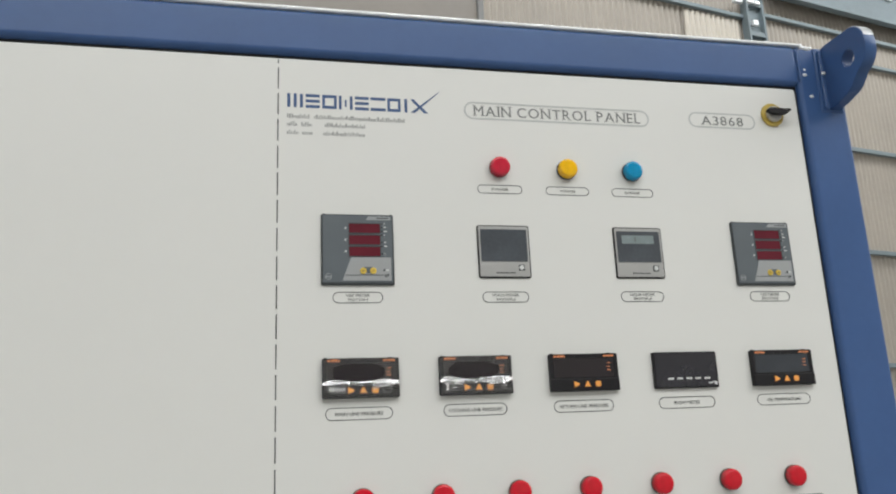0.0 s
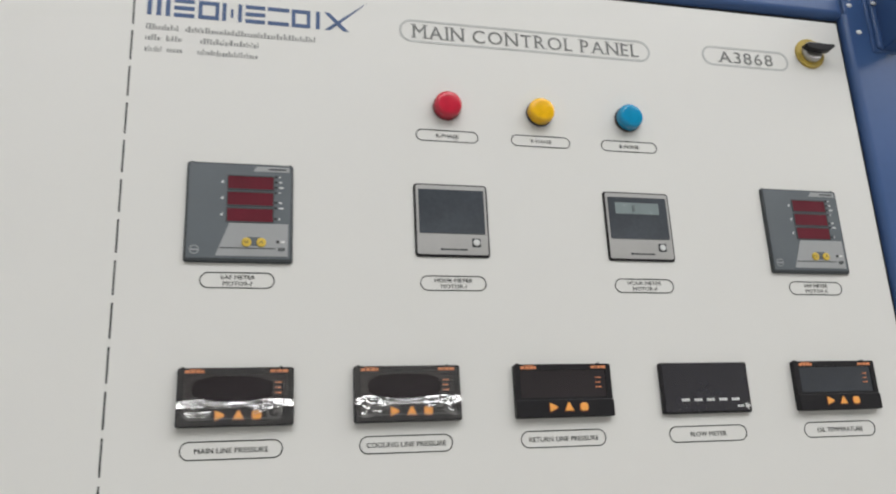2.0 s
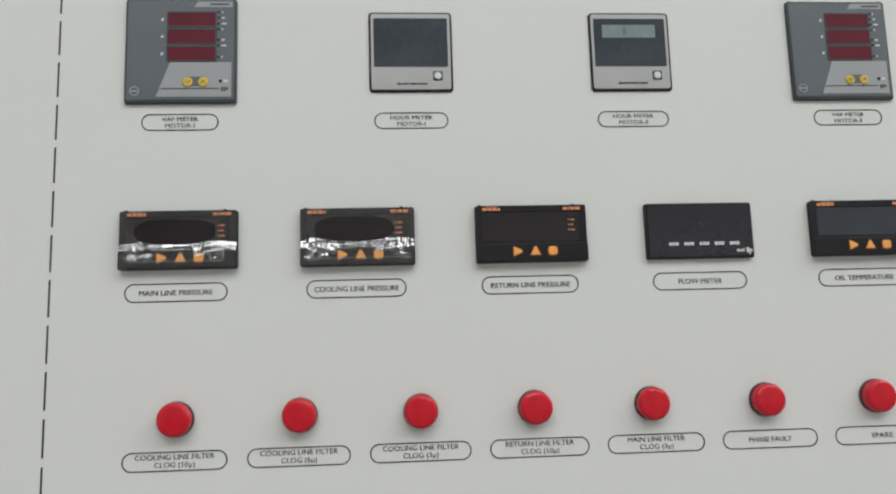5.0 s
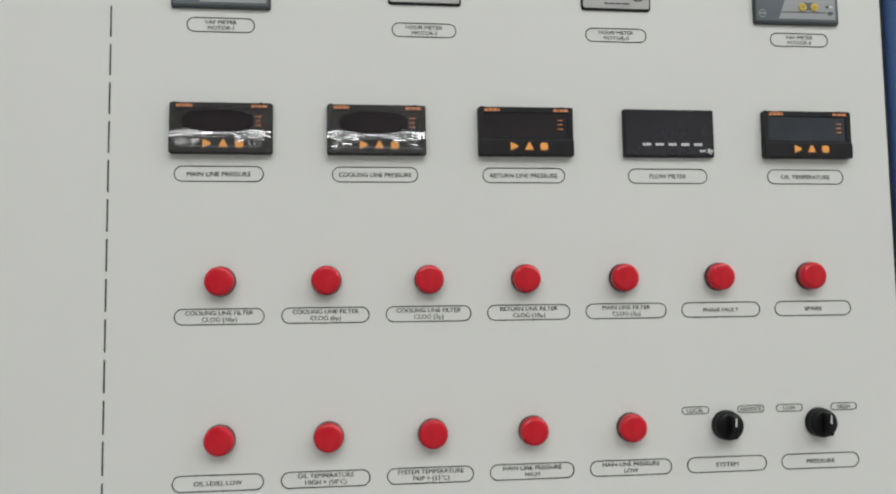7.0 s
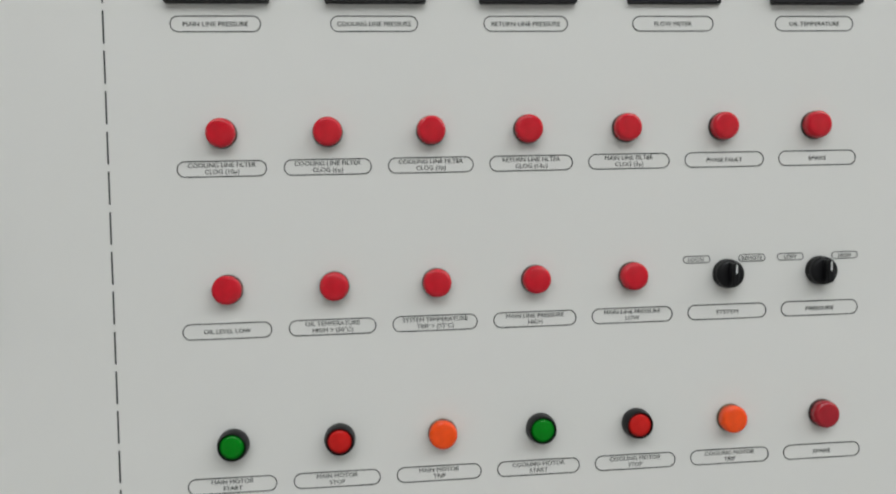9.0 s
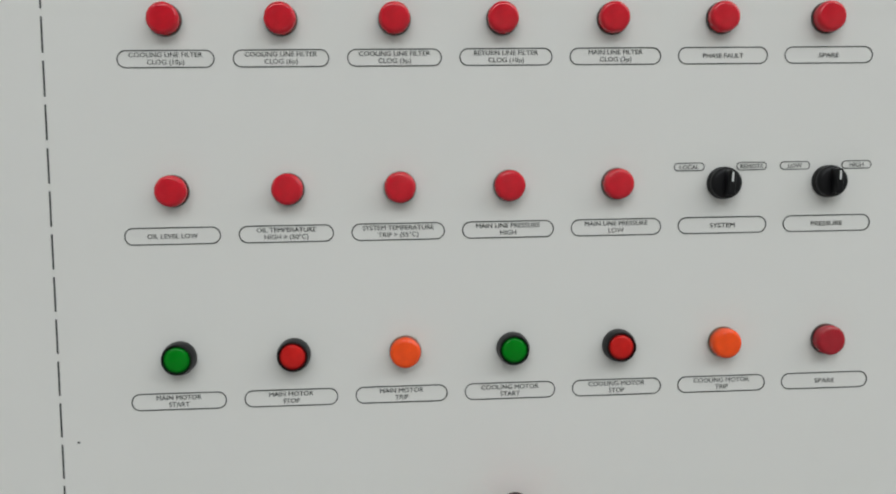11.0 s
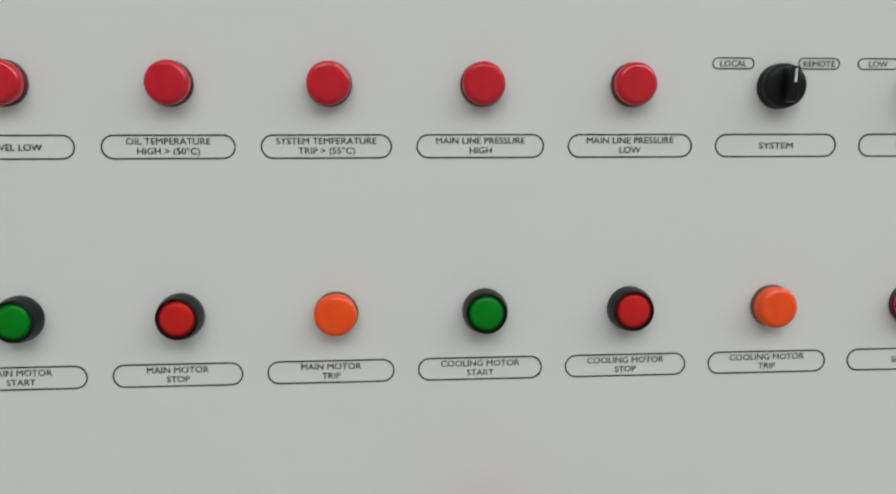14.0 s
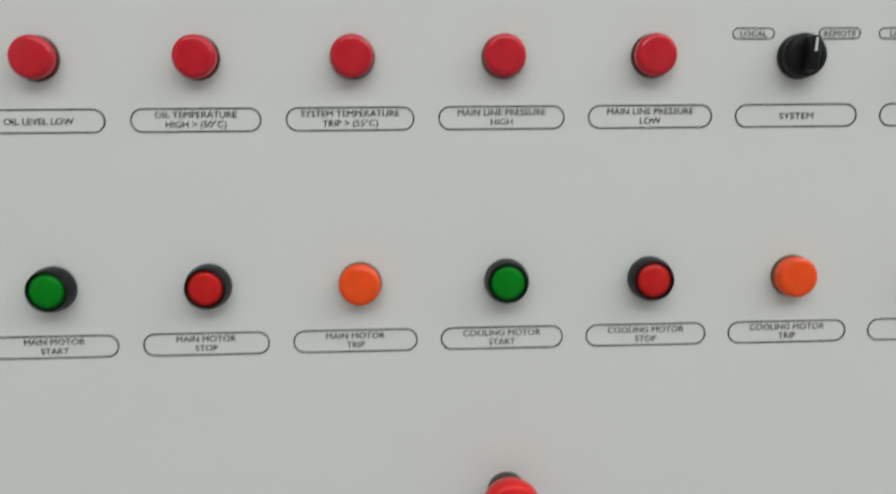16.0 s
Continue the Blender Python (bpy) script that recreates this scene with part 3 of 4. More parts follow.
for x, word in ((0.4535, "R-PHASE"), (0.5535, "Y-PHASE"), (0.6535, "B-PHASE")):
    legend(x, 1.9545, [word], 0.065, 0.0128, 0.0042, 1.10)
for x, lines in ((0.253, ["VAF METER", "MOTOR-I"]), (0.453, ["HOUR METER", "MOTOR-I"]), (0.653, ["HOUR METER", "MOTOR-II"]), (0.8545, ["VAF METER", "MOTOR-II"])):
    legend(x, 1.8018, lines, 0.0655, 0.0150, 0.0039, 1.15, gap=0.0058)
for x, word in ((0.2525, "MAIN LINE PRESSURE"), (0.403, "COOLING LINE PRESSURE"), (0.5525, "RETURN LINE PRESSURE"), (0.7035, "FLOW METER"), (0.854, "OIL TEMPERATURE")):
    legend(x, 1.6542, [word], stretch=1.03 if "COOL" not in word else 0.99, cap=0.0046)
COLUMNS = [0.2540 + 0.1002 * i for i in range(7)]
FILTERS = [["COOLING LINE FILTER", "CLOG (10\u00b5)"], ["COOLING LINE FILTER", "CLOG (6\u00b5)"], ["COOLING LINE FILTER", "CLOG (3\u00b5)"], ["RETURN LINE FILTER", "CLOG (10\u00b5)"], ["MAIN LINE FILTER", "CLOG (3\u00b5)"], ["PHASE FAULT"], ["SPARE"]]
LEVELS = [["OIL LEVEL LOW"], ["OIL TEMPERATURE", "HIGH > (50\u00b0C)"], ["SYSTEM TEMPERATURE", "TRIP > (55\u00b0C)"], ["MAIN LINE PRESSURE", "HIGH"], ["MAIN LINE PRESSURE", "LOW"], ["SYSTEM"], ["PRESSURE"]]
MOTORS = [["MAIN MOTOR", "START"], ["MAIN MOTOR", "STOP"], ["MAIN MOTOR", "TRIP"], ["COOLING MOTOR", "START"], ["COOLING MOTOR", "STOP"], ["COOLING MOTOR", "TRIP"], ["SPARE"]]
for z, words in ((1.5165, FILTERS), (1.3610, LEVELS), (1.2116, MOTORS)):
    for x, lines in zip(COLUMNS, words):
        legend(x, z, lines, 0.0845, stretch=1.22 if lines[0] in ("SYSTEM", "PRESSURE", "SPARE") else 1.07, lift=0.0006 if len(lines) == 2 else 0)
for x, word in ((0.7236, "LOCAL"), (0.7827, "REMOTE"), (0.8241, "LOW"), (0.8835, "HIGH")):
    legend(x, 1.4152, [word], 0.0290, 0.0078, 0.0040, 1.06, 0.0008)
legend(0.5546, 1.0618, ["EMERGENCY"], 0.0845, 0.0165, stretch=1.12)

# maker's mark in plain blue shapes, contact lines as bars
mark = bmesh.new()
shapes = [(0.0, 0.0042, 0, 0.020), (0.0085, 0.0127, 0, 0.020), (0.0168, 0.021, 0, 0.020)]
shapes += [(x, x + 0.019, z, z + 0.0042) for x in (0.0245, 0.0915) for z in (0.0, 0.0079, 0.0158)]
shapes += [(0.047, 0.0665, 0, 0.0042), (0.047, 0.0665, 0.0158, 0.020), (0.047, 0.0507, 0.0042, 0.0158), (0.0628, 0.0665, 0.0042, 0.0158)]
shapes += [(0.0695, 0.0732, 0, 0.020), (0.0845, 0.0882, 0, 0.020), (0.0775, 0.0800, 0.004, 0.014)]
shapes += [(0.113, 0.134, z, z + 0.0042) for z in (0.0, 0.0158)]
shapes += [(0.1365, 0.1402, 0, 0.020), (0.1402, 0.1513, 0.0158, 0.020), (0.1402, 0.1513, 0, 0.0042), (0.1513, 0.155, 0, 0.020)]
shapes += [(0.1605, 0.1645, 0, 0.020)]
for x0, x1, z0, z1 in shapes:
    add_box(mark, x0, x1, -0.0003, 0, z0, z1)
slab([(0.174, 0.020), (0.169, 0.020), (0.188, 0.0), (0.194, 0.0)], 0, 0.0003, bm=mark)
slab([(0.2125, 0.0345), (0.205, 0.029), (0.169, 0.0), (0.175, 0.0), (0.190, 0.0135)], 0.0003, 0.0005, bm=mark)
part("logo", mark, INK_BLUE, panel, "dark blue printed maker's mark of plain shapes", at=on_panel(0.1615, 2.0635), smooth=False)
random.seed(11)
for z, pieces in ((2.0490, ((0.0, 0.030), (0.036, 0.160))), (2.0375, ((0.0, 0.014), (0.019, 0.033), (0.050, 0.105))), (2.0255, ((0.0, 0.015), (0.020, 0.034), (0.048, 0.105)))):
    strokes = []
    for x0, x1 in pieces:
        x = x0
        while x < x1:
            w = random.uniform(0.0009, 0.0022)
            strokes.append((x, min(x + w, x1), random.uniform(-0.0005, 0.0003), random.choice((0.0036, 0.0038, 0.0058, 0.0060))))
            x += w + random.uniform(0.0009, 0.0014)
    part("contact_line", bars(strokes, 0.0003), INK_MID, panel, "grey printed line of unreadable writing", at=on_panel(0.1615, z - 0.001), smooth=False)
part("speck", bars([(-0.0011, 0.0011, -0.0008, 0.0008)], 0.0004), INK, panel, "small dark chip in the paint", at=on_panel(0.164, 1.177), smooth=False)

# ---- pilot lamps and push buttons ----
COLLAR_PROFILE = [(0.0, 0.0), (0.0145, 0.0), (0.0146, 0.0006), (0.0146, 0.0028), (0.0142, 0.0034), (0.0, 0.0034)]


def lens_profile(radius=0.0140, foot=0.0032, brow=0.0086, round_off=0.0040, crown=0.00015):
    """A lens with a straight side, a well-rounded shoulder and a nearly flat front."""
    shoulder = [(radius - round_off * (1 - math.cos(a)), brow + round_off * math.sin(a)) for a in (radians(90 * k / 7) for k in range(8))]
    inner, top = radius - round_off, brow + round_off
    return [(radius - 0.0002, foot), (radius, foot + 0.0004)] + shoulder + [(inner * share, top + crown * (1 - share * share)) for share in (0.9, 0.7, 0.4)] + [(0.0, top + crown)]


def pilot_lamp(x, z, mat, label, group, collar=COLLAR):
    ob = thing("pilot_lamp", x, z, label, "indicator lamp", group)
    part("collar", lathe(COLLAR_PROFILE), collar, ob, "dark plastic collar", angle=50)
    part("lens", lathe(lens_profile()), mat, ob, angle=50)
    return ob


def push_button(x, z, mat, rim, label, group):
    ob = thing("push_button", x, z, label, "push button", group)
    part("bezel", lathe([(0.0, 0.0), (0.0151, 0.0), (0.0151, 0.0056), (0.0147, 0.0074), (0.0139, 0.0110), (0.0136, 0.0126), (0.0131, 0.0131), (0.0126, 0.0126), (0.0123, 0.0070), (0.0, 0.0070)]), BLACK_SATIN, ob, "black plastic bezel", angle=50)
    cap = part("cap", lathe([(0.0110, 0.0088), (0.0110, 0.0113), (0.0108, 0.0119), (0.0102, 0.0126), (0.0092, 0.0131), (0.0070, 0.0134), (0.0, 0.0135)]), mat, ob, angle=50)
    # the cap's soft fall-off to dark is put into this ring's colour
    part("cap_rim", lathe([(0.0122, 0.0068), (0.0122, 0.0110), (0.0120, 0.0116), (0.0116, 0.0118), (0.0109, 0.0117), (0.0109, 0.0068)]), rim, cap, "darker ring for the cap's dimmed edge", angle=50)
    return ob


def place(first, spots):
    for x, z in spots:
        copy_thing(first, pose(x, 0, z))


for x, mat, word, rim in ((0.4540, RED_PHASE, "rose red", COLLAR_RED), (0.5540, YELLOW, "yellow", COLLAR_BLACK), (0.6545, BLUE_LENS, "blue", COLLAR_BLACK)):
    pilot_lamp(x, 1.9860, mat, "unlit %s round pilot lamp above its phase label" % word, "phase lamps", rim)
FILTER_ROW = [0.2548, 0.3550, 0.4550, 0.5515, 0.6520, 0.7530, 0.8522]
LEVEL_ROW = [0.2557, 0.3570, 0.4568, 0.5558, 0.6553]
MOTOR_ROW = [0.2562, 0.3578, 0.4585, 0.5574, 0.6563, 0.7563, 0.8558]
red_lamp = pilot_lamp(FILTER_ROW[0], 1.5500, RED, "unlit red round pilot lamp above its printed label", "red fault lamps")
place(red_lamp, [(x, 1.5500) for x in FILTER_ROW[1:]] + [(x, 1.4008) for x in LEVEL_ROW])
orange_lamp = pilot_lamp(MOTOR_ROW[2], 1.2514, ORANGE, "unlit orange round pilot lamp above a trip label", "trip lamps", COLLAR_AMBER)
place(orange_lamp, [(MOTOR_ROW[5], 1.2514)])
pilot_lamp(MOTOR_ROW[6], 1.2514, RED_DEEP, "deep red round pilot lamp above a spare label", "red fault lamps")
green_button = push_button(MOTOR_ROW[0], 1.2514, GREEN, GREEN_RIM, "green push button in a black bezel above a start label", "motor buttons")
place(green_button, [(MOTOR_ROW[3], 1.2514)])
red_button = push_button(MOTOR_ROW[1], 1.2514, RED_BUTTON, RED_RIM, "red push button in a black bezel above a stop label", "motor buttons")
place(red_button, [(MOTOR_ROW[4], 1.2514)])


# ---- selector switches ----
def selector(x, z, turn):
    ob = thing("selector_switch", x, z, "black rotary selector switch with a white pointer line", "switch", "selector switches")
    part("collar", lathe([(0.0, 0.0), (0.0150, 0.0), (0.0150, 0.0050), (0.0145, 0.0060), (0.0, 0.0060)]), BLACK_SATIN, ob)
    part("knob", lathe([(0.0144, 0.0058), (0.0145, 0.0092), (0.0141, 0.0108), (0.0129, 0.0121), (0.0110, 0.0128), (0.0060, 0.0132), (0.0, 0.0133)]), BLACK_SATIN, ob, angle=50)
    grip = slab([(0.0030, 0.0105), (0.0022, 0.0113), (-0.0022, 0.0113), (-0.0030, 0.0105), (-0.0036, 0.0), (-0.0032, -0.0098), (-0.0022, -0.0112), (0.0022, -0.0112), (0.0032, -0.0098), (0.0036, 0.0)], 0.0080, 0.0230, 0.0014)
    grip.transform(Matrix.Rotation(radians(turn), 4, "Y"))
    handle = part("grip", grip, BLACK_SATIN, ob, angle=50)
    line = slab(quad_outline(-0.0008, 0.0008, 0.0012, 0.0096), 0.0229, 0.0232)
    line.transform(Matrix.Rotation(radians(turn), 4, "Y"))
    part("pointer_line", line, WHITE_PRINT, handle, "white pointer line", smooth=False)
    return ob


selector(COLUMNS[5], 1.4000, 4)
selector(COLUMNS[6], 1.4000, 2)

# ---- emergency stop ----
stop = thing("emergency_stop", 0.5576, 1.1016, "red mushroom emergency stop button with white turn marks", "emergency stop")
part("collar", lathe([(0.0, 0.0), (0.0135, 0.0), (0.0135, 0.0140), (0.0126, 0.0160), (0.0110, 0.0165), (0.0108, 0.0210), (0.0, 0.0210)]), COLLAR, stop, "dark collar and stem", angle=50)
head = part("mushroom_head", lathe([(0.0108, 0.0190), (0.0160, 0.0195), (0.0188, 0.0215), (0.0197, 0.0250), (0.0197, 0.0305), (0.0191, 0.0333), (0.0172, 0.0352), (0.0130, 0.0361), (0.0, 0.0366)], 56), MUSHROOM_RED, stop, angle=60)
for k in range(4):
    arc = bmesh.new()
    start = radians(90 * k + 9)
    pts_out = [(0.0103 * math.cos(start + radians(9 * i)), 0.0103 * math.sin(start + radians(9 * i))) for i in range(6)]
    pts_in = [(0.0084 * math.cos(start + radians(9 * i)), 0.0084 * math.sin(start + radians(9 * i))) for i in range(6)][::-1]
    slab(pts_out + pts_in, 0.0358, 0.0368, bm=arc)
    part("turn_mark", arc, PINK_PRINT, head, "pinkish white curved turn mark", smooth=False)

# ---- key switch at the corner ----
lock = thing("key_switch", 0.9020, 2.0880, "yellow-rimmed lock with a black key still in it", "lock")
part("disc", lathe([(0.0, 0.0), (0.0190, 0.0), (0.0190, 0.0022), (0.0182, 0.0030), (0.0, 0.0030)]), YELLOW_PLATE, lock, "worn yellow disc")
part("barrel", lathe([(0.0125, 0.0028), (0.0125, 0.0080), (0.0112, 0.0098), (0.0, 0.0100)]), CHROME, lock, "worn chrome lock barrel", angle=50)
wing = [(0.0245, 0.0035), (0.0230, 0.0062), (0.0120, 0.0058), (-0.0020, 0.0066), (-0.0120, 0.0060), (-0.0165, 0.0030), (-0.0150, -0.0005), (-0.0060, -0.0030), (0.0060, -0.0040), (0.0160, -0.0028)]
key_body = slab(wing, 0.0095, 0.0170, 0.0015)
part("key", key_body, BLACK, lock, "black plastic key head", angle=50)


# ---- panel meters ----
def fit_bars(rects, w, h, base):
    """Bars given in fractions of a face of size w by h that is centred on the origin."""
    return bars([((a - 0.5) * w, (b - 0.5) * w, (c - 0.5) * h, (d - 0.5) * h) for a, b, c, d in rects], 0.0003, base)


def frac(points, w, h):
    return [((a - 0.5) * w, (b - 0.5) * h) for a, b in points]


# creases in the two films: height, width, and the line along the face in shares of its width and height
CREASES = {
    1: ((0.00048, 0.0014, ((0.12, 0.40), (0.21, 0.36), (0.32, 0.32), (0.46, 0.32), (0.61, 0.33), (0.68, 0.38), (0.77, 0.43))),
        (0.00042, 0.0012, ((0.16, 0.42), (0.40, 0.44), (0.58, 0.43), (0.74, 0.46))),
        (0.00067, 0.0016, ((0.01, 0.42), (0.07, 0.33), (0.06, 0.28), (0.01, 0.24))),
        (0.00060, 0.0014, ((0.01, 0.27), (0.09, 0.16), (0.17, 0.14))),
        (0.00060, 0.0014, ((0.04, 0.21), (0.18, 0.19), (0.28, 0.22))),
        (0.00060, 0.0014, ((0.22, 0.12), (0.27, 0.18))),
        (0.00060, 0.0014, ((0.66, 0.26), (0.76, 0.33), (0.97, 0.33))),
        (0.00052, 0.0012, ((0.67, 0.20), (0.79, 0.28))),
        (0.00054, 0.0016, ((0.84, 0.23), (0.87, 0.24)))),
    2: ((0.00082, 0.0019, ((0.09, 0.43), (0.13, 0.34), (0.20, 0.28), (0.29, 0.25))),
        (0.00048, 0.0014, ((0.10, 0.44), (0.26, 0.42), (0.36, 0.385), (0.43, 0.385), (0.47, 0.415), (0.55, 0.40), (0.65, 0.395), (0.72, 0.415), (0.86, 0.435), (0.93, 0.32), (0.88, 0.27), (0.68, 0.25))),
        (0.00048, 0.0014, ((0.29, 0.30), (0.45, 0.31), (0.62, 0.33))),
        (0.00082, 0.0019, ((0.035, 0.11), (0.12, 0.115))),
        (0.00089, 0.0021, ((0.87, 0.19), (0.92, 0.13), (0.98, 0.10)))),
}


def process_indicator(x, z, label, w=0.0975, h=0.0500, film=0, window=None):
    ob = thing("process_indicator", x, z, label, "panel meter", "process indicators", y=0.0014)
    body = slab(rounded(0, 0, w, h, 0.0022, 3), 0.0, 0.0060, 0.0008)
    ring_slab(rounded(0, 0.0075, w - 0.0006, h - 0.0156, 0.002, 3), rounded(0, 0.0064, w - 0.0110, h - 0.0240, 0.0012, 3), 0.0058, 0.0074, bm=body)
    slab(rounded(0, -h / 2 + 0.0083, w, 0.0162, 0.0014, 3), 0.0050, 0.0092, 0.0010, bm=body)
    housing = part("housing", body, BLACK, ob, angle=40)
    for share in (-0.455, 0.385):
        part("clip", box(share * w - 0.0012, share * w + 0.0012, -0.0050, -0.0006, h / 2 - 0.0004, h / 2 + 0.0011, 0.0004), BLACK, housing, angle=60)
    part("display_window", slab(rounded(0, 0.0064, w - 0.0112, h - 0.0242, 0.0010, 2), 0.0055, 0.0064), window or SMOKED, ob, "smoked dark display window", smooth=False)
    part("maker_print", fit_bars([(0.065, 0.105, 0.905, 0.955), (0.112, 0.150, 0.905, 0.955), (0.157, 0.197, 0.905, 0.955), (0.203, 0.225, 0.905, 0.955), (0.10, 0.20, 0.965, 0.975)], w, h, 0.0073), ORANGE_PRINT, housing, "orange printed maker's bars", smooth=False)
    part("model_print", fit_bars([(0.79, 0.83, 0.905, 0.955), (0.837, 0.85, 0.905, 0.955), (0.857, 0.89, 0.905, 0.955), (0.897, 0.945, 0.905, 0.955)], w, h, 0.0073), ORANGE_PRINT, housing, "orange printed model bars", smooth=False)
    part("marker_print", fit_bars([(0.835, 0.846, 0.725, 0.746), (0.857, 0.890, 0.725, 0.746), (0.835, 0.846, 0.635, 0.656), (0.857, 0.882, 0.635, 0.656), (0.835, 0.846, 0.545, 0.566), (0.857, 0.890, 0.545, 0.566)], w, h, 0.0064), ORANGE_PRINT, housing, "small orange channel marks", smooth=False)
    zk = (0.185 - 0.5) * h
    for shape, mx in (("right", 0.365), ("up", 0.525), ("square", 0.680)):
        cx = (mx - 0.5) * w
        if shape == "right":
            line = [(cx + 0.0042, zk), (cx + 0.0030, zk + 0.0014), (cx - 0.0030, zk + 0.0040), (cx - 0.0036, zk + 0.0034), (cx - 0.0036, zk - 0.0034), (cx - 0.0030, zk - 0.0040), (cx + 0.0030, zk - 0.0014)]
        elif shape == "up":
            line = [(cx + 0.0042, zk - 0.0034), (cx + 0.0040, zk - 0.0024), (cx + 0.0008, zk + 0.0038), (cx - 0.0008, zk + 0.0038), (cx - 0.0040, zk - 0.0024), (cx - 0.0042, zk - 0.0034)]
        else:
            line = rounded(cx, zk, 0.0078, 0.0074, 0.0024, 3)
        key = part("key", slab(line, 0.0088, 0.0102, 0.0006), ORANGE_KEY, ob, "raised orange rubber key", angle=40)
        mx, mz = sum(p[0] for p in line) / len(line), sum(p[1] for p in line) / len(line)
        part("key_skirt", slab([(mx + (px - mx) * 1.22, mz - 0.0003 + (pz - mz) * 1.22) for px, pz in line], 0.0088, 0.0095), ORANGE_DARK, key, "darker orange skirt", smooth=False)
    if film:
        # a sheet that is stretched over the raised lower band, with sharp creases
        nx, nz = 180, 104
        u, v = np.meshgrid(np.linspace(0, 1, nx + 1), np.linspace(0, 1, nz + 1))
        shift = Vector((film * 7.3, film * 2.9, 0.4))
        slow = np.array([[noise.noise(Vector((a * 3.5, b * 2.5, 1.0)) + shift) for a in u[0]] for b in v[:, 0]])
        quick = np.array([[noise.noise(Vector((a * 15, b * 9, 2.0)) + shift) for a in u[0]] for b in v[:, 0]])
        fold = np.zeros_like(u)
        for height, wide, points in CREASES[film]:
            near = np.full_like(u, 1e9)
            for (ua, va), (ub, vb) in zip(points, points[1:]):
                ax, az, bx, bz = ua * w, va * h, ub * w, vb * h
                along = np.clip(((u * w - ax) * (bx - ax) + (v * h - az) * (bz - az)) / ((bx - ax) ** 2 + (bz - az) ** 2), 0, 1)
                near = np.minimum(near, np.hypot(u * w - ax - along * (bx - ax), v * h - az - along * (bz - az)))
            fold = np.maximum(fold, 1.35 * height * (1 + 0.6 * quick) * np.clip(1 - near / (1.3 * wide), 0, 1))
        start, run = ((0.44, 0.16), (0.47, 0.19))[film - 1]
        step = np.clip((start + 0.07 * slow - v) / (run * (1 + 0.5 * slow)), 0, 1)
        step = step * step * (3 - 2 * step)
        # crumpled corners below the window
        facet = np.array([[abs(noise.noise(Vector((a * 9, b * 6, 3.0)) + shift)) + 0.35 * abs(noise.noise(Vector((a * 18, b * 12, 5.0)) + shift)) for a in u[0]] for b in v[:, 0]])
        corner = np.clip(7 * (np.abs(u - 0.5) - 0.20), 0, 1) * np.clip((0.45 - v) / 0.08, 0, 1) * np.clip((v - 0.07) / 0.06, 0, 1)
        fold = np.maximum(fold, (0.0020, 0.0026)[film - 1] * corner * np.clip(0.5 - facet, 0, 1))
        edge = np.minimum(1, np.minimum(9 * np.minimum(u, 1 - u), 8 * np.minimum(v, 1 - v)))
        rise = 0.0080 + 0.0024 * step * np.maximum(edge, 0.85) + (fold + 0.00045 * slow + 0.00006 * quick) * edge
        bm = bmesh.new()
        grid = [[bm.verts.new(((u[j, i] - 0.5) * (w - 0.0015), -rise[j, i], (v[j, i] - 0.5) * (h - 0.0015))) for i in range(nx + 1)] for j in range(nz + 1)]
        for j in range(nz):
            for i in range(nx):
                bm.faces.new((grid[j][i], grid[j][i + 1], grid[j + 1][i + 1], grid[j + 1][i]))
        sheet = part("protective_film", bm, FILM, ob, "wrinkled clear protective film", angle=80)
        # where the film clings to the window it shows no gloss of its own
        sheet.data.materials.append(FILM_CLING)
        sheet.data.materials.append(FILM_GLINT)
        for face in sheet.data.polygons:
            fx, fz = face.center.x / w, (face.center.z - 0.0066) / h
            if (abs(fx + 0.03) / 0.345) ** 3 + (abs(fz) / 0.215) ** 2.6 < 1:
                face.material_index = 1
            # steep faces take the raised gloss, so the glints of the folds are boosted
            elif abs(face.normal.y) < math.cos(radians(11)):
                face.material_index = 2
    return ob


process_indicator(0.2548, 1.6982, "black process indicator still under wrinkled clear film", film=1)
process_indicator(0.4046, 1.6982, "black process indicator under creased clear film", film=2)
process_indicator(0.5546, 1.6982, "black process indicator with three orange keys")
process_indicator(0.8556, 1.6982, "black process indicator with a hall reflection tinted into its window", window=SMOKED_REFLECTION)

# flow meter
FW, FH = 0.0965, 0.0495
flow = thing("flow_meter", 0.7045, 1.6982, "plain black flow meter with five small white key legends", "panel meter", y=0.0014)
flow_body = slab(rounded(0, 0, FW, FH, 0.0018, 3), 0.0, 0.0062, 0.0010)
housing = part("housing", flow_body, BLACK, flow, angle=40)
part("face", slab(rounded(0, 0.0, FW - 0.004, FH - 0.004, 0.0012, 2), 0.0060, 0.0066), FACE_BLACK, flow, "smooth black face film", smooth=False)
for k in range(5):
    x0 = 0.205 + 0.142 * k
    part("key_legend", fit_bars([(x0, x0 + 0.026, 0.235, 0.290), (x0 + 0.031, x0 + 0.057, 0.235, 0.290), (x0 + 0.062, x0 + 0.088, 0.235, 0.290)], FW, FH, 0.0066), WHITE_PRINT, flow, "small white key legend", smooth=False)
part("maker_print", fit_bars([(0.835, 0.862, 0.105, 0.150), (0.868, 0.892, 0.105, 0.150), (0.898, 0.905, 0.105, 0.170), (0.925, 0.945, 0.090, 0.180), (0.949, 0.962, 0.060, 0.160), (0.966, 0.980, 0.105, 0.150)], FW, FH, 0.0066), WHITE_PRINT, flow, "white printed maker's bars", smooth=False)


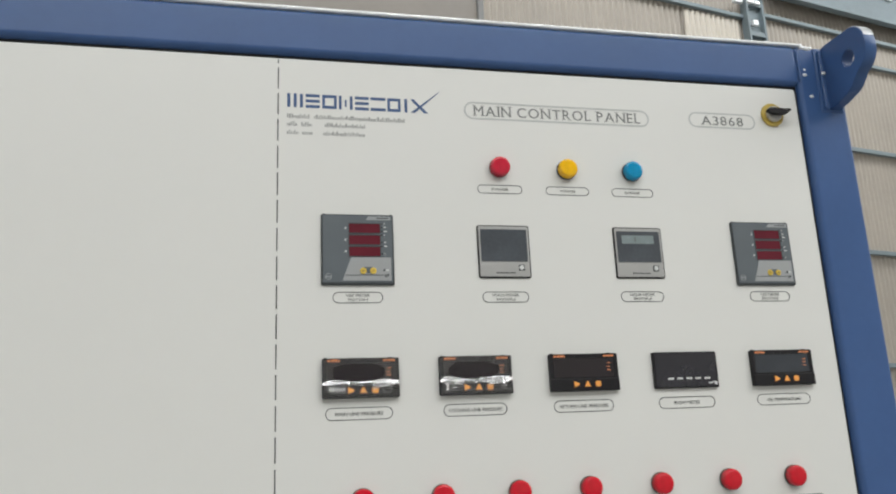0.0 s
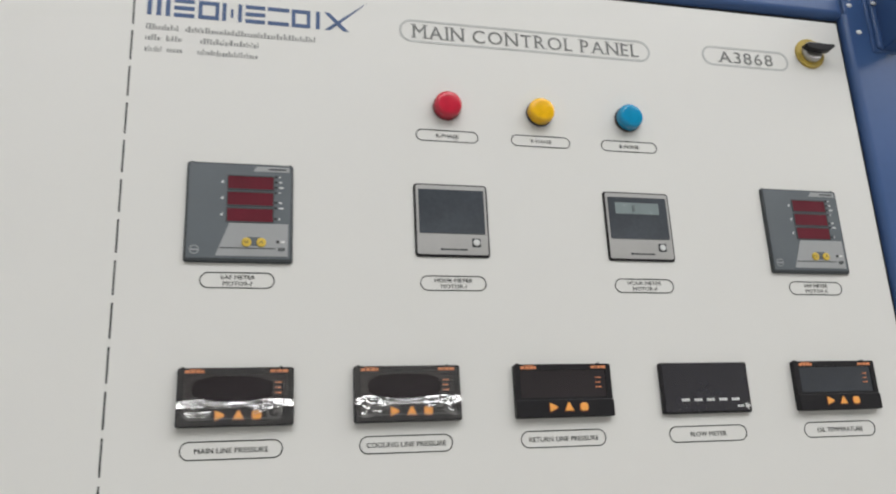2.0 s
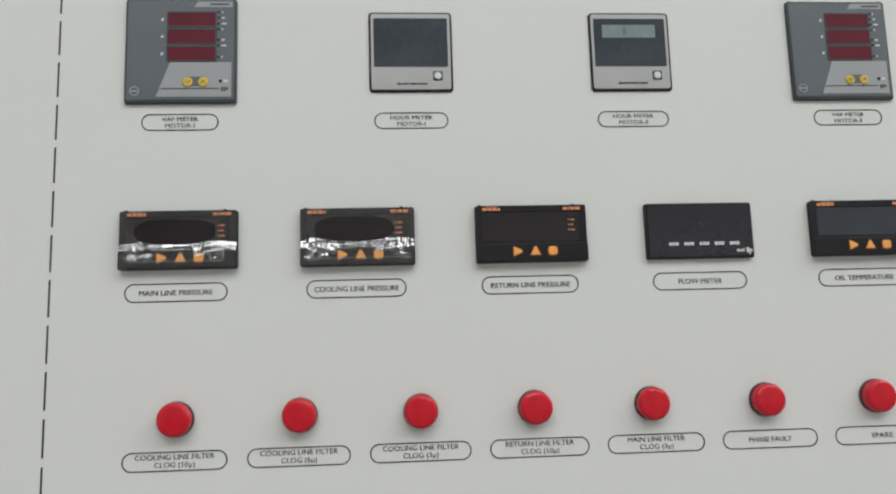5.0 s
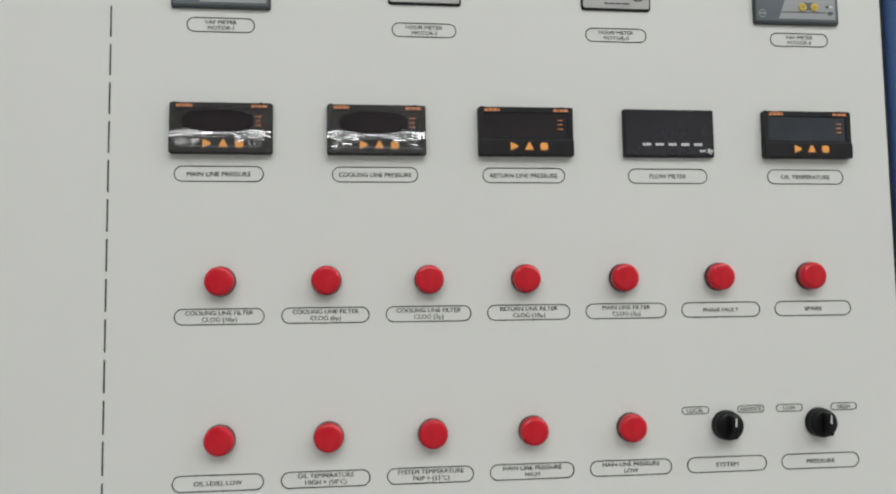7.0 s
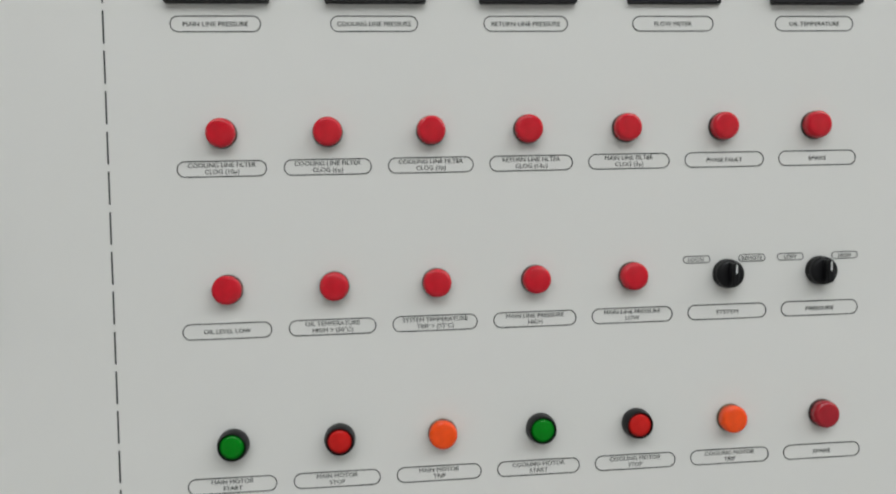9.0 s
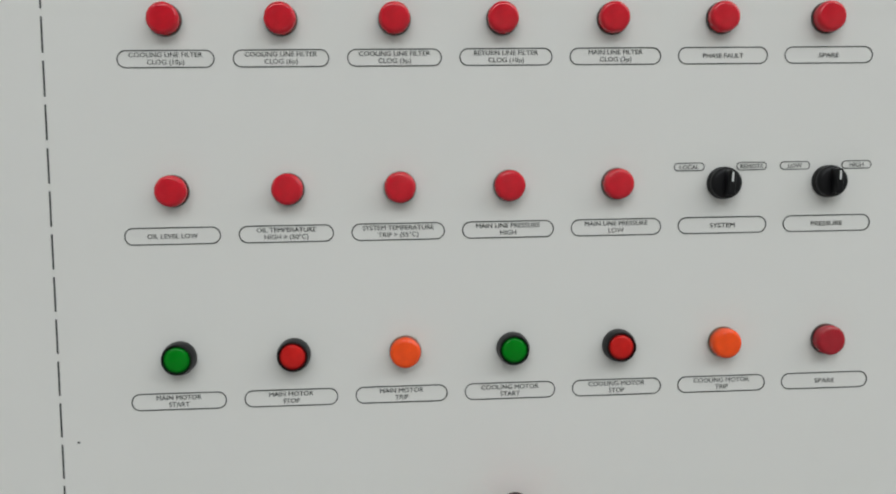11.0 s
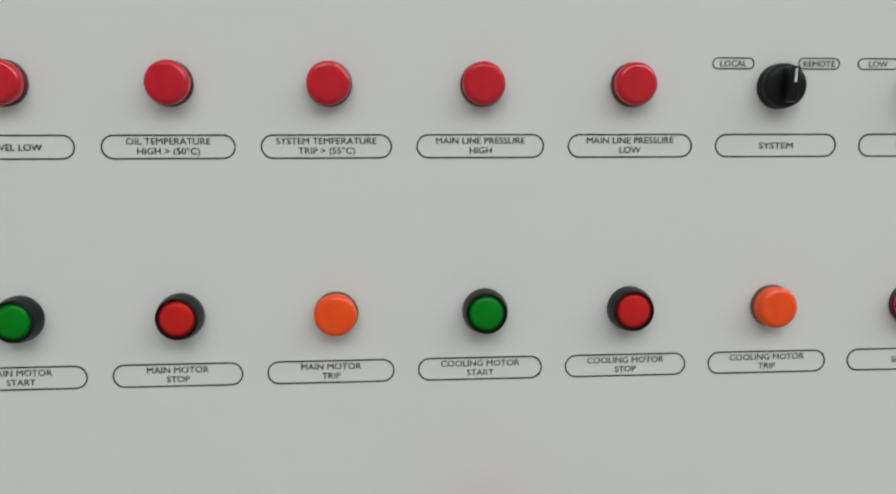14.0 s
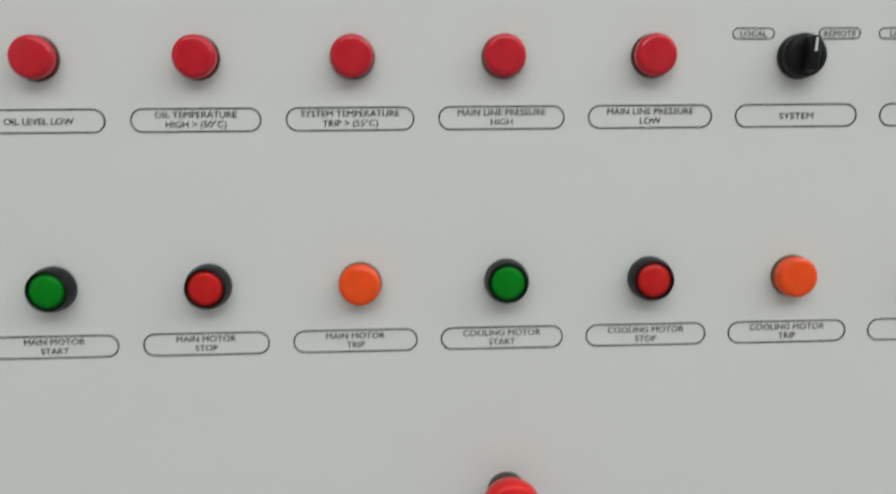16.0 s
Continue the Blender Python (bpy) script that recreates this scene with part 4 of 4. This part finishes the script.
def power_meter(x, z, label, w=0.0955):
    ob = thing("power_meter", x, z, label, "panel meter", "power meters", y=0.0034)
    body = slab(rounded(0, 0, w, w, 0.0025, 3), 0.0, 0.0070, 0.0016)
    housing = part("housing", body, METER_RIM, ob, angle=40)
    for share in (-0.455, 0.465):
        part("clip", box(share * w - 0.0012, share * w + 0.0012, -0.0050, -0.0006, w / 2 - 0.0004, w / 2 + 0.0011, 0.0004), METER_RIM, housing, angle=60)
    face = part("face", slab(rounded(0, 0.0006, w - 0.0045, w - 0.0055, 0.0015, 3), 0.0066, 0.0074), METER_GREY, ob, smooth=False)
    part("key_field", slab(frac([(0.955, 0.385), (0.405, 0.385), (0.285, 0.060), (0.955, 0.060)], w, w), 0.0073, 0.0077), METER_LIGHT, ob, "light grey key field", smooth=False)
    part("name_strip", slab(frac([(0.960, 0.970), (0.650, 0.970), (0.615, 0.918), (0.960, 0.918)], w, w), 0.0073, 0.0077), METER_LIGHT, ob, "light grey name strip", smooth=False)
    for rect in ((0.325, 0.84, 0.132, 0.140), (0.865, 0.878, 0.108, 0.148), (0.886, 0.900, 0.108, 0.148), (0.908, 0.925, 0.120, 0.148), (0.76, 0.93, 0.937, 0.952)):
        part("field_line", fit_bars([rect], w, w, 0.0077), METER_RIM, ob, smooth=False)
    for k in range(3):
        z0 = 0.735 - 0.165 * k
        part("digit_window", slab(rounded(*frac([(0.595, z0 + 0.062)], w, w)[0], 0.425 * w, 0.130 * w, 0.0008, 2), 0.0073, 0.0079), RED_WINDOW, ob, "dark red display window", smooth=False)
        mid = frac([(0.595, z0 + 0.062)], w, w)[0]
        part("display_frame", ring_slab(rounded(*mid, 0.445 * w, 0.150 * w, 0.0012, 3), rounded(*mid, 0.425 * w, 0.128 * w, 0.0006, 3), 0.0073, 0.0081), METER_RIM, ob, smooth=False)
        part("phase_print", fit_bars([(0.320, 0.340, z0 + 0.050, z0 + 0.066), (0.328, 0.346, z0 + 0.068, z0 + 0.076)], w, w, 0.0074), WHITE_PRINT, ob, smooth=False)
    for k, z0 in enumerate((0.868, 0.812, 0.757, 0.702, 0.600, 0.545, 0.435)):
        cx, cz = frac([(0.834, z0)], w, w)[0]
        part("led", lathe([(0.0011, 0.0073), (0.0011, 0.0080), (0.0, 0.0082)], 12, (cx, cz)), BLACK, ob)
        part("led_print", fit_bars([(0.864, 0.876 + 0.016 * (k % 3), z0 - 0.007, z0 + 0.007)], w, w, 0.0074), WHITE_PRINT, ob, smooth=False)
    part("key_surround", slab(rounded(*frac([(0.632, 0.205)], w, w)[0], 0.165 * w, 0.085 * w, 0.003, 4), 0.0076, 0.0079), METER_GREY, ob, smooth=False)
    for mx in (0.568, 0.706):
        cx, cz = frac([(mx, 0.195)], w, w)[0]
        key = part("key", lathe([(0.0043, 0.0076), (0.0043, 0.0084), (0.0038, 0.0089), (0.0, 0.0091)], 24, (cx, cz)), YELLOW_KEY, ob, "round yellow key")
        sign = 1 if mx > 0.6 else -1
        part("arrow_print", slab([(cx + 0.0022, cz - 0.0010 * sign), (cx, cz + 0.0014 * sign), (cx - 0.0022, cz - 0.0010 * sign), (cx - 0.0017, cz - 0.0014 * sign), (cx, cz + 0.0006 * sign), (cx + 0.0017, cz - 0.0014 * sign)], 0.0090, 0.0093), METER_RIM, key, smooth=False)
    cx, cz = frac([(0.858, 0.205)], w, w)[0]
    part("led", lathe([(0.0014, 0.0076), (0.0014, 0.0082), (0.0, 0.0084)], 12, (cx, cz)), BLACK, ob)
    part("led_print", fit_bars([(0.885, 0.925, 0.195, 0.215)], w, w, 0.0077), WHITE_PRINT, ob, smooth=False)
    cx, cz = frac([(0.095, 0.115)], w, w)[0]
    ring = ring_slab([(cx + 0.0042 * math.cos(a), cz + 0.0042 * math.sin(a)) for a in (2 * math.pi * i / 24 for i in range(24))], [(cx + 0.0034 * math.cos(a), cz + 0.0034 * math.sin(a)) for a in (2 * math.pi * i / 24 for i in range(24))], 0.0073, 0.0077)
    add_box(ring, cx - 0.0030, cx + 0.0030, -0.0077, -0.0073, cz - 0.0007, cz + 0.0007)
    part("emblem", ring, METER_LIGHT, ob, "pale round emblem", smooth=False)
    return ob


first_meter = power_meter(0.2535, 1.8655, "square slate-grey power meter with three dark red displays")
copy_thing(first_meter, pose(0.8512, 0.0034, 1.8655))


def hour_meter(x, z, lit, label, w=0.0745):
    ob = thing("hour_meter", x, z, label, "panel meter", "hour meters", y=0.0042)
    rim = slab(rounded(0, 0, w, w, 0.0035, 4), 0.0, 0.0062, 0.0012)
    part("rim", rim, BLACK, ob, angle=40)
    part("face_plate", slab(rounded(0, 0.0002, w - 0.0038, w - 0.0040, 0.0022, 4), 0.0060, 0.0066), SILVER, ob, "brushed silver face plate", smooth=False)
    part("window", slab(rounded(*frac([(0.500, 0.615)], w, w)[0], 0.885 * w, 0.605 * w, 0.0008, 2), 0.0065, 0.0071), GLASS_DARK, ob, "dark glossy display window", smooth=False)
    if lit:
        lcd = part("lcd", slab(rounded(*frac([(0.490, 0.755)], w, w)[0], 0.66 * w, 0.165 * w, 0.0005, 2), 0.0070, 0.0074), LCD, ob, "pale grey counter display", smooth=False)
        part("digit", fit_bars([(0.415, 0.455, 0.705, 0.805)], w, w, 0.0074), LCD_DIGIT, lcd, smooth=False)
    seat = part("key_seat", slab(rounded(*frac([(0.815, 0.195)], w, w)[0], 0.115 * w, 0.115 * w, 0.0010, 3), 0.0065, 0.0070), METER_RIM, ob, smooth=False)
    cx, cz = frac([(0.815, 0.195)], w, w)[0]
    part("key", lathe([(0.0033, 0.0068), (0.0033, 0.0076), (0.0029, 0.0080), (0.0, 0.0081)], 24, (cx, cz)), WHITE_PRINT, seat, "small round white key")
    part("maker_print", fit_bars([(0.33, 0.37, 0.085, 0.112), (0.38, 0.47, 0.088, 0.108), (0.48, 0.57, 0.088, 0.108), (0.58, 0.69, 0.088, 0.108)], w, w, 0.0066), METER_RIM, ob, "small dark maker's bars", smooth=False)
    return ob


hour_meter(0.4538, 1.8648, False, "square hour meter with a silver face and dark window")
hour_meter(0.6535, 1.8648, True, "square hour meter with a pale counter display showing")

# ---- black handle on the plain part of the panel ----
pull = thing("door_handle", 0.0090, 1.4055, "black plastic handle on the plain part of the panel", "handle")
side = [(0.0225 - 0.35 + 0.35 * math.cos(a), 0.35 * math.sin(a)) for a in (radians(-8.6 + 17.2 * i / 14) for i in range(15))]
handle_outline = side + [(-x, -z) for x, z in side]
part("grip", slab(handle_outline, 0.0, 0.022, 0.004), BLACK, pull, angle=40)
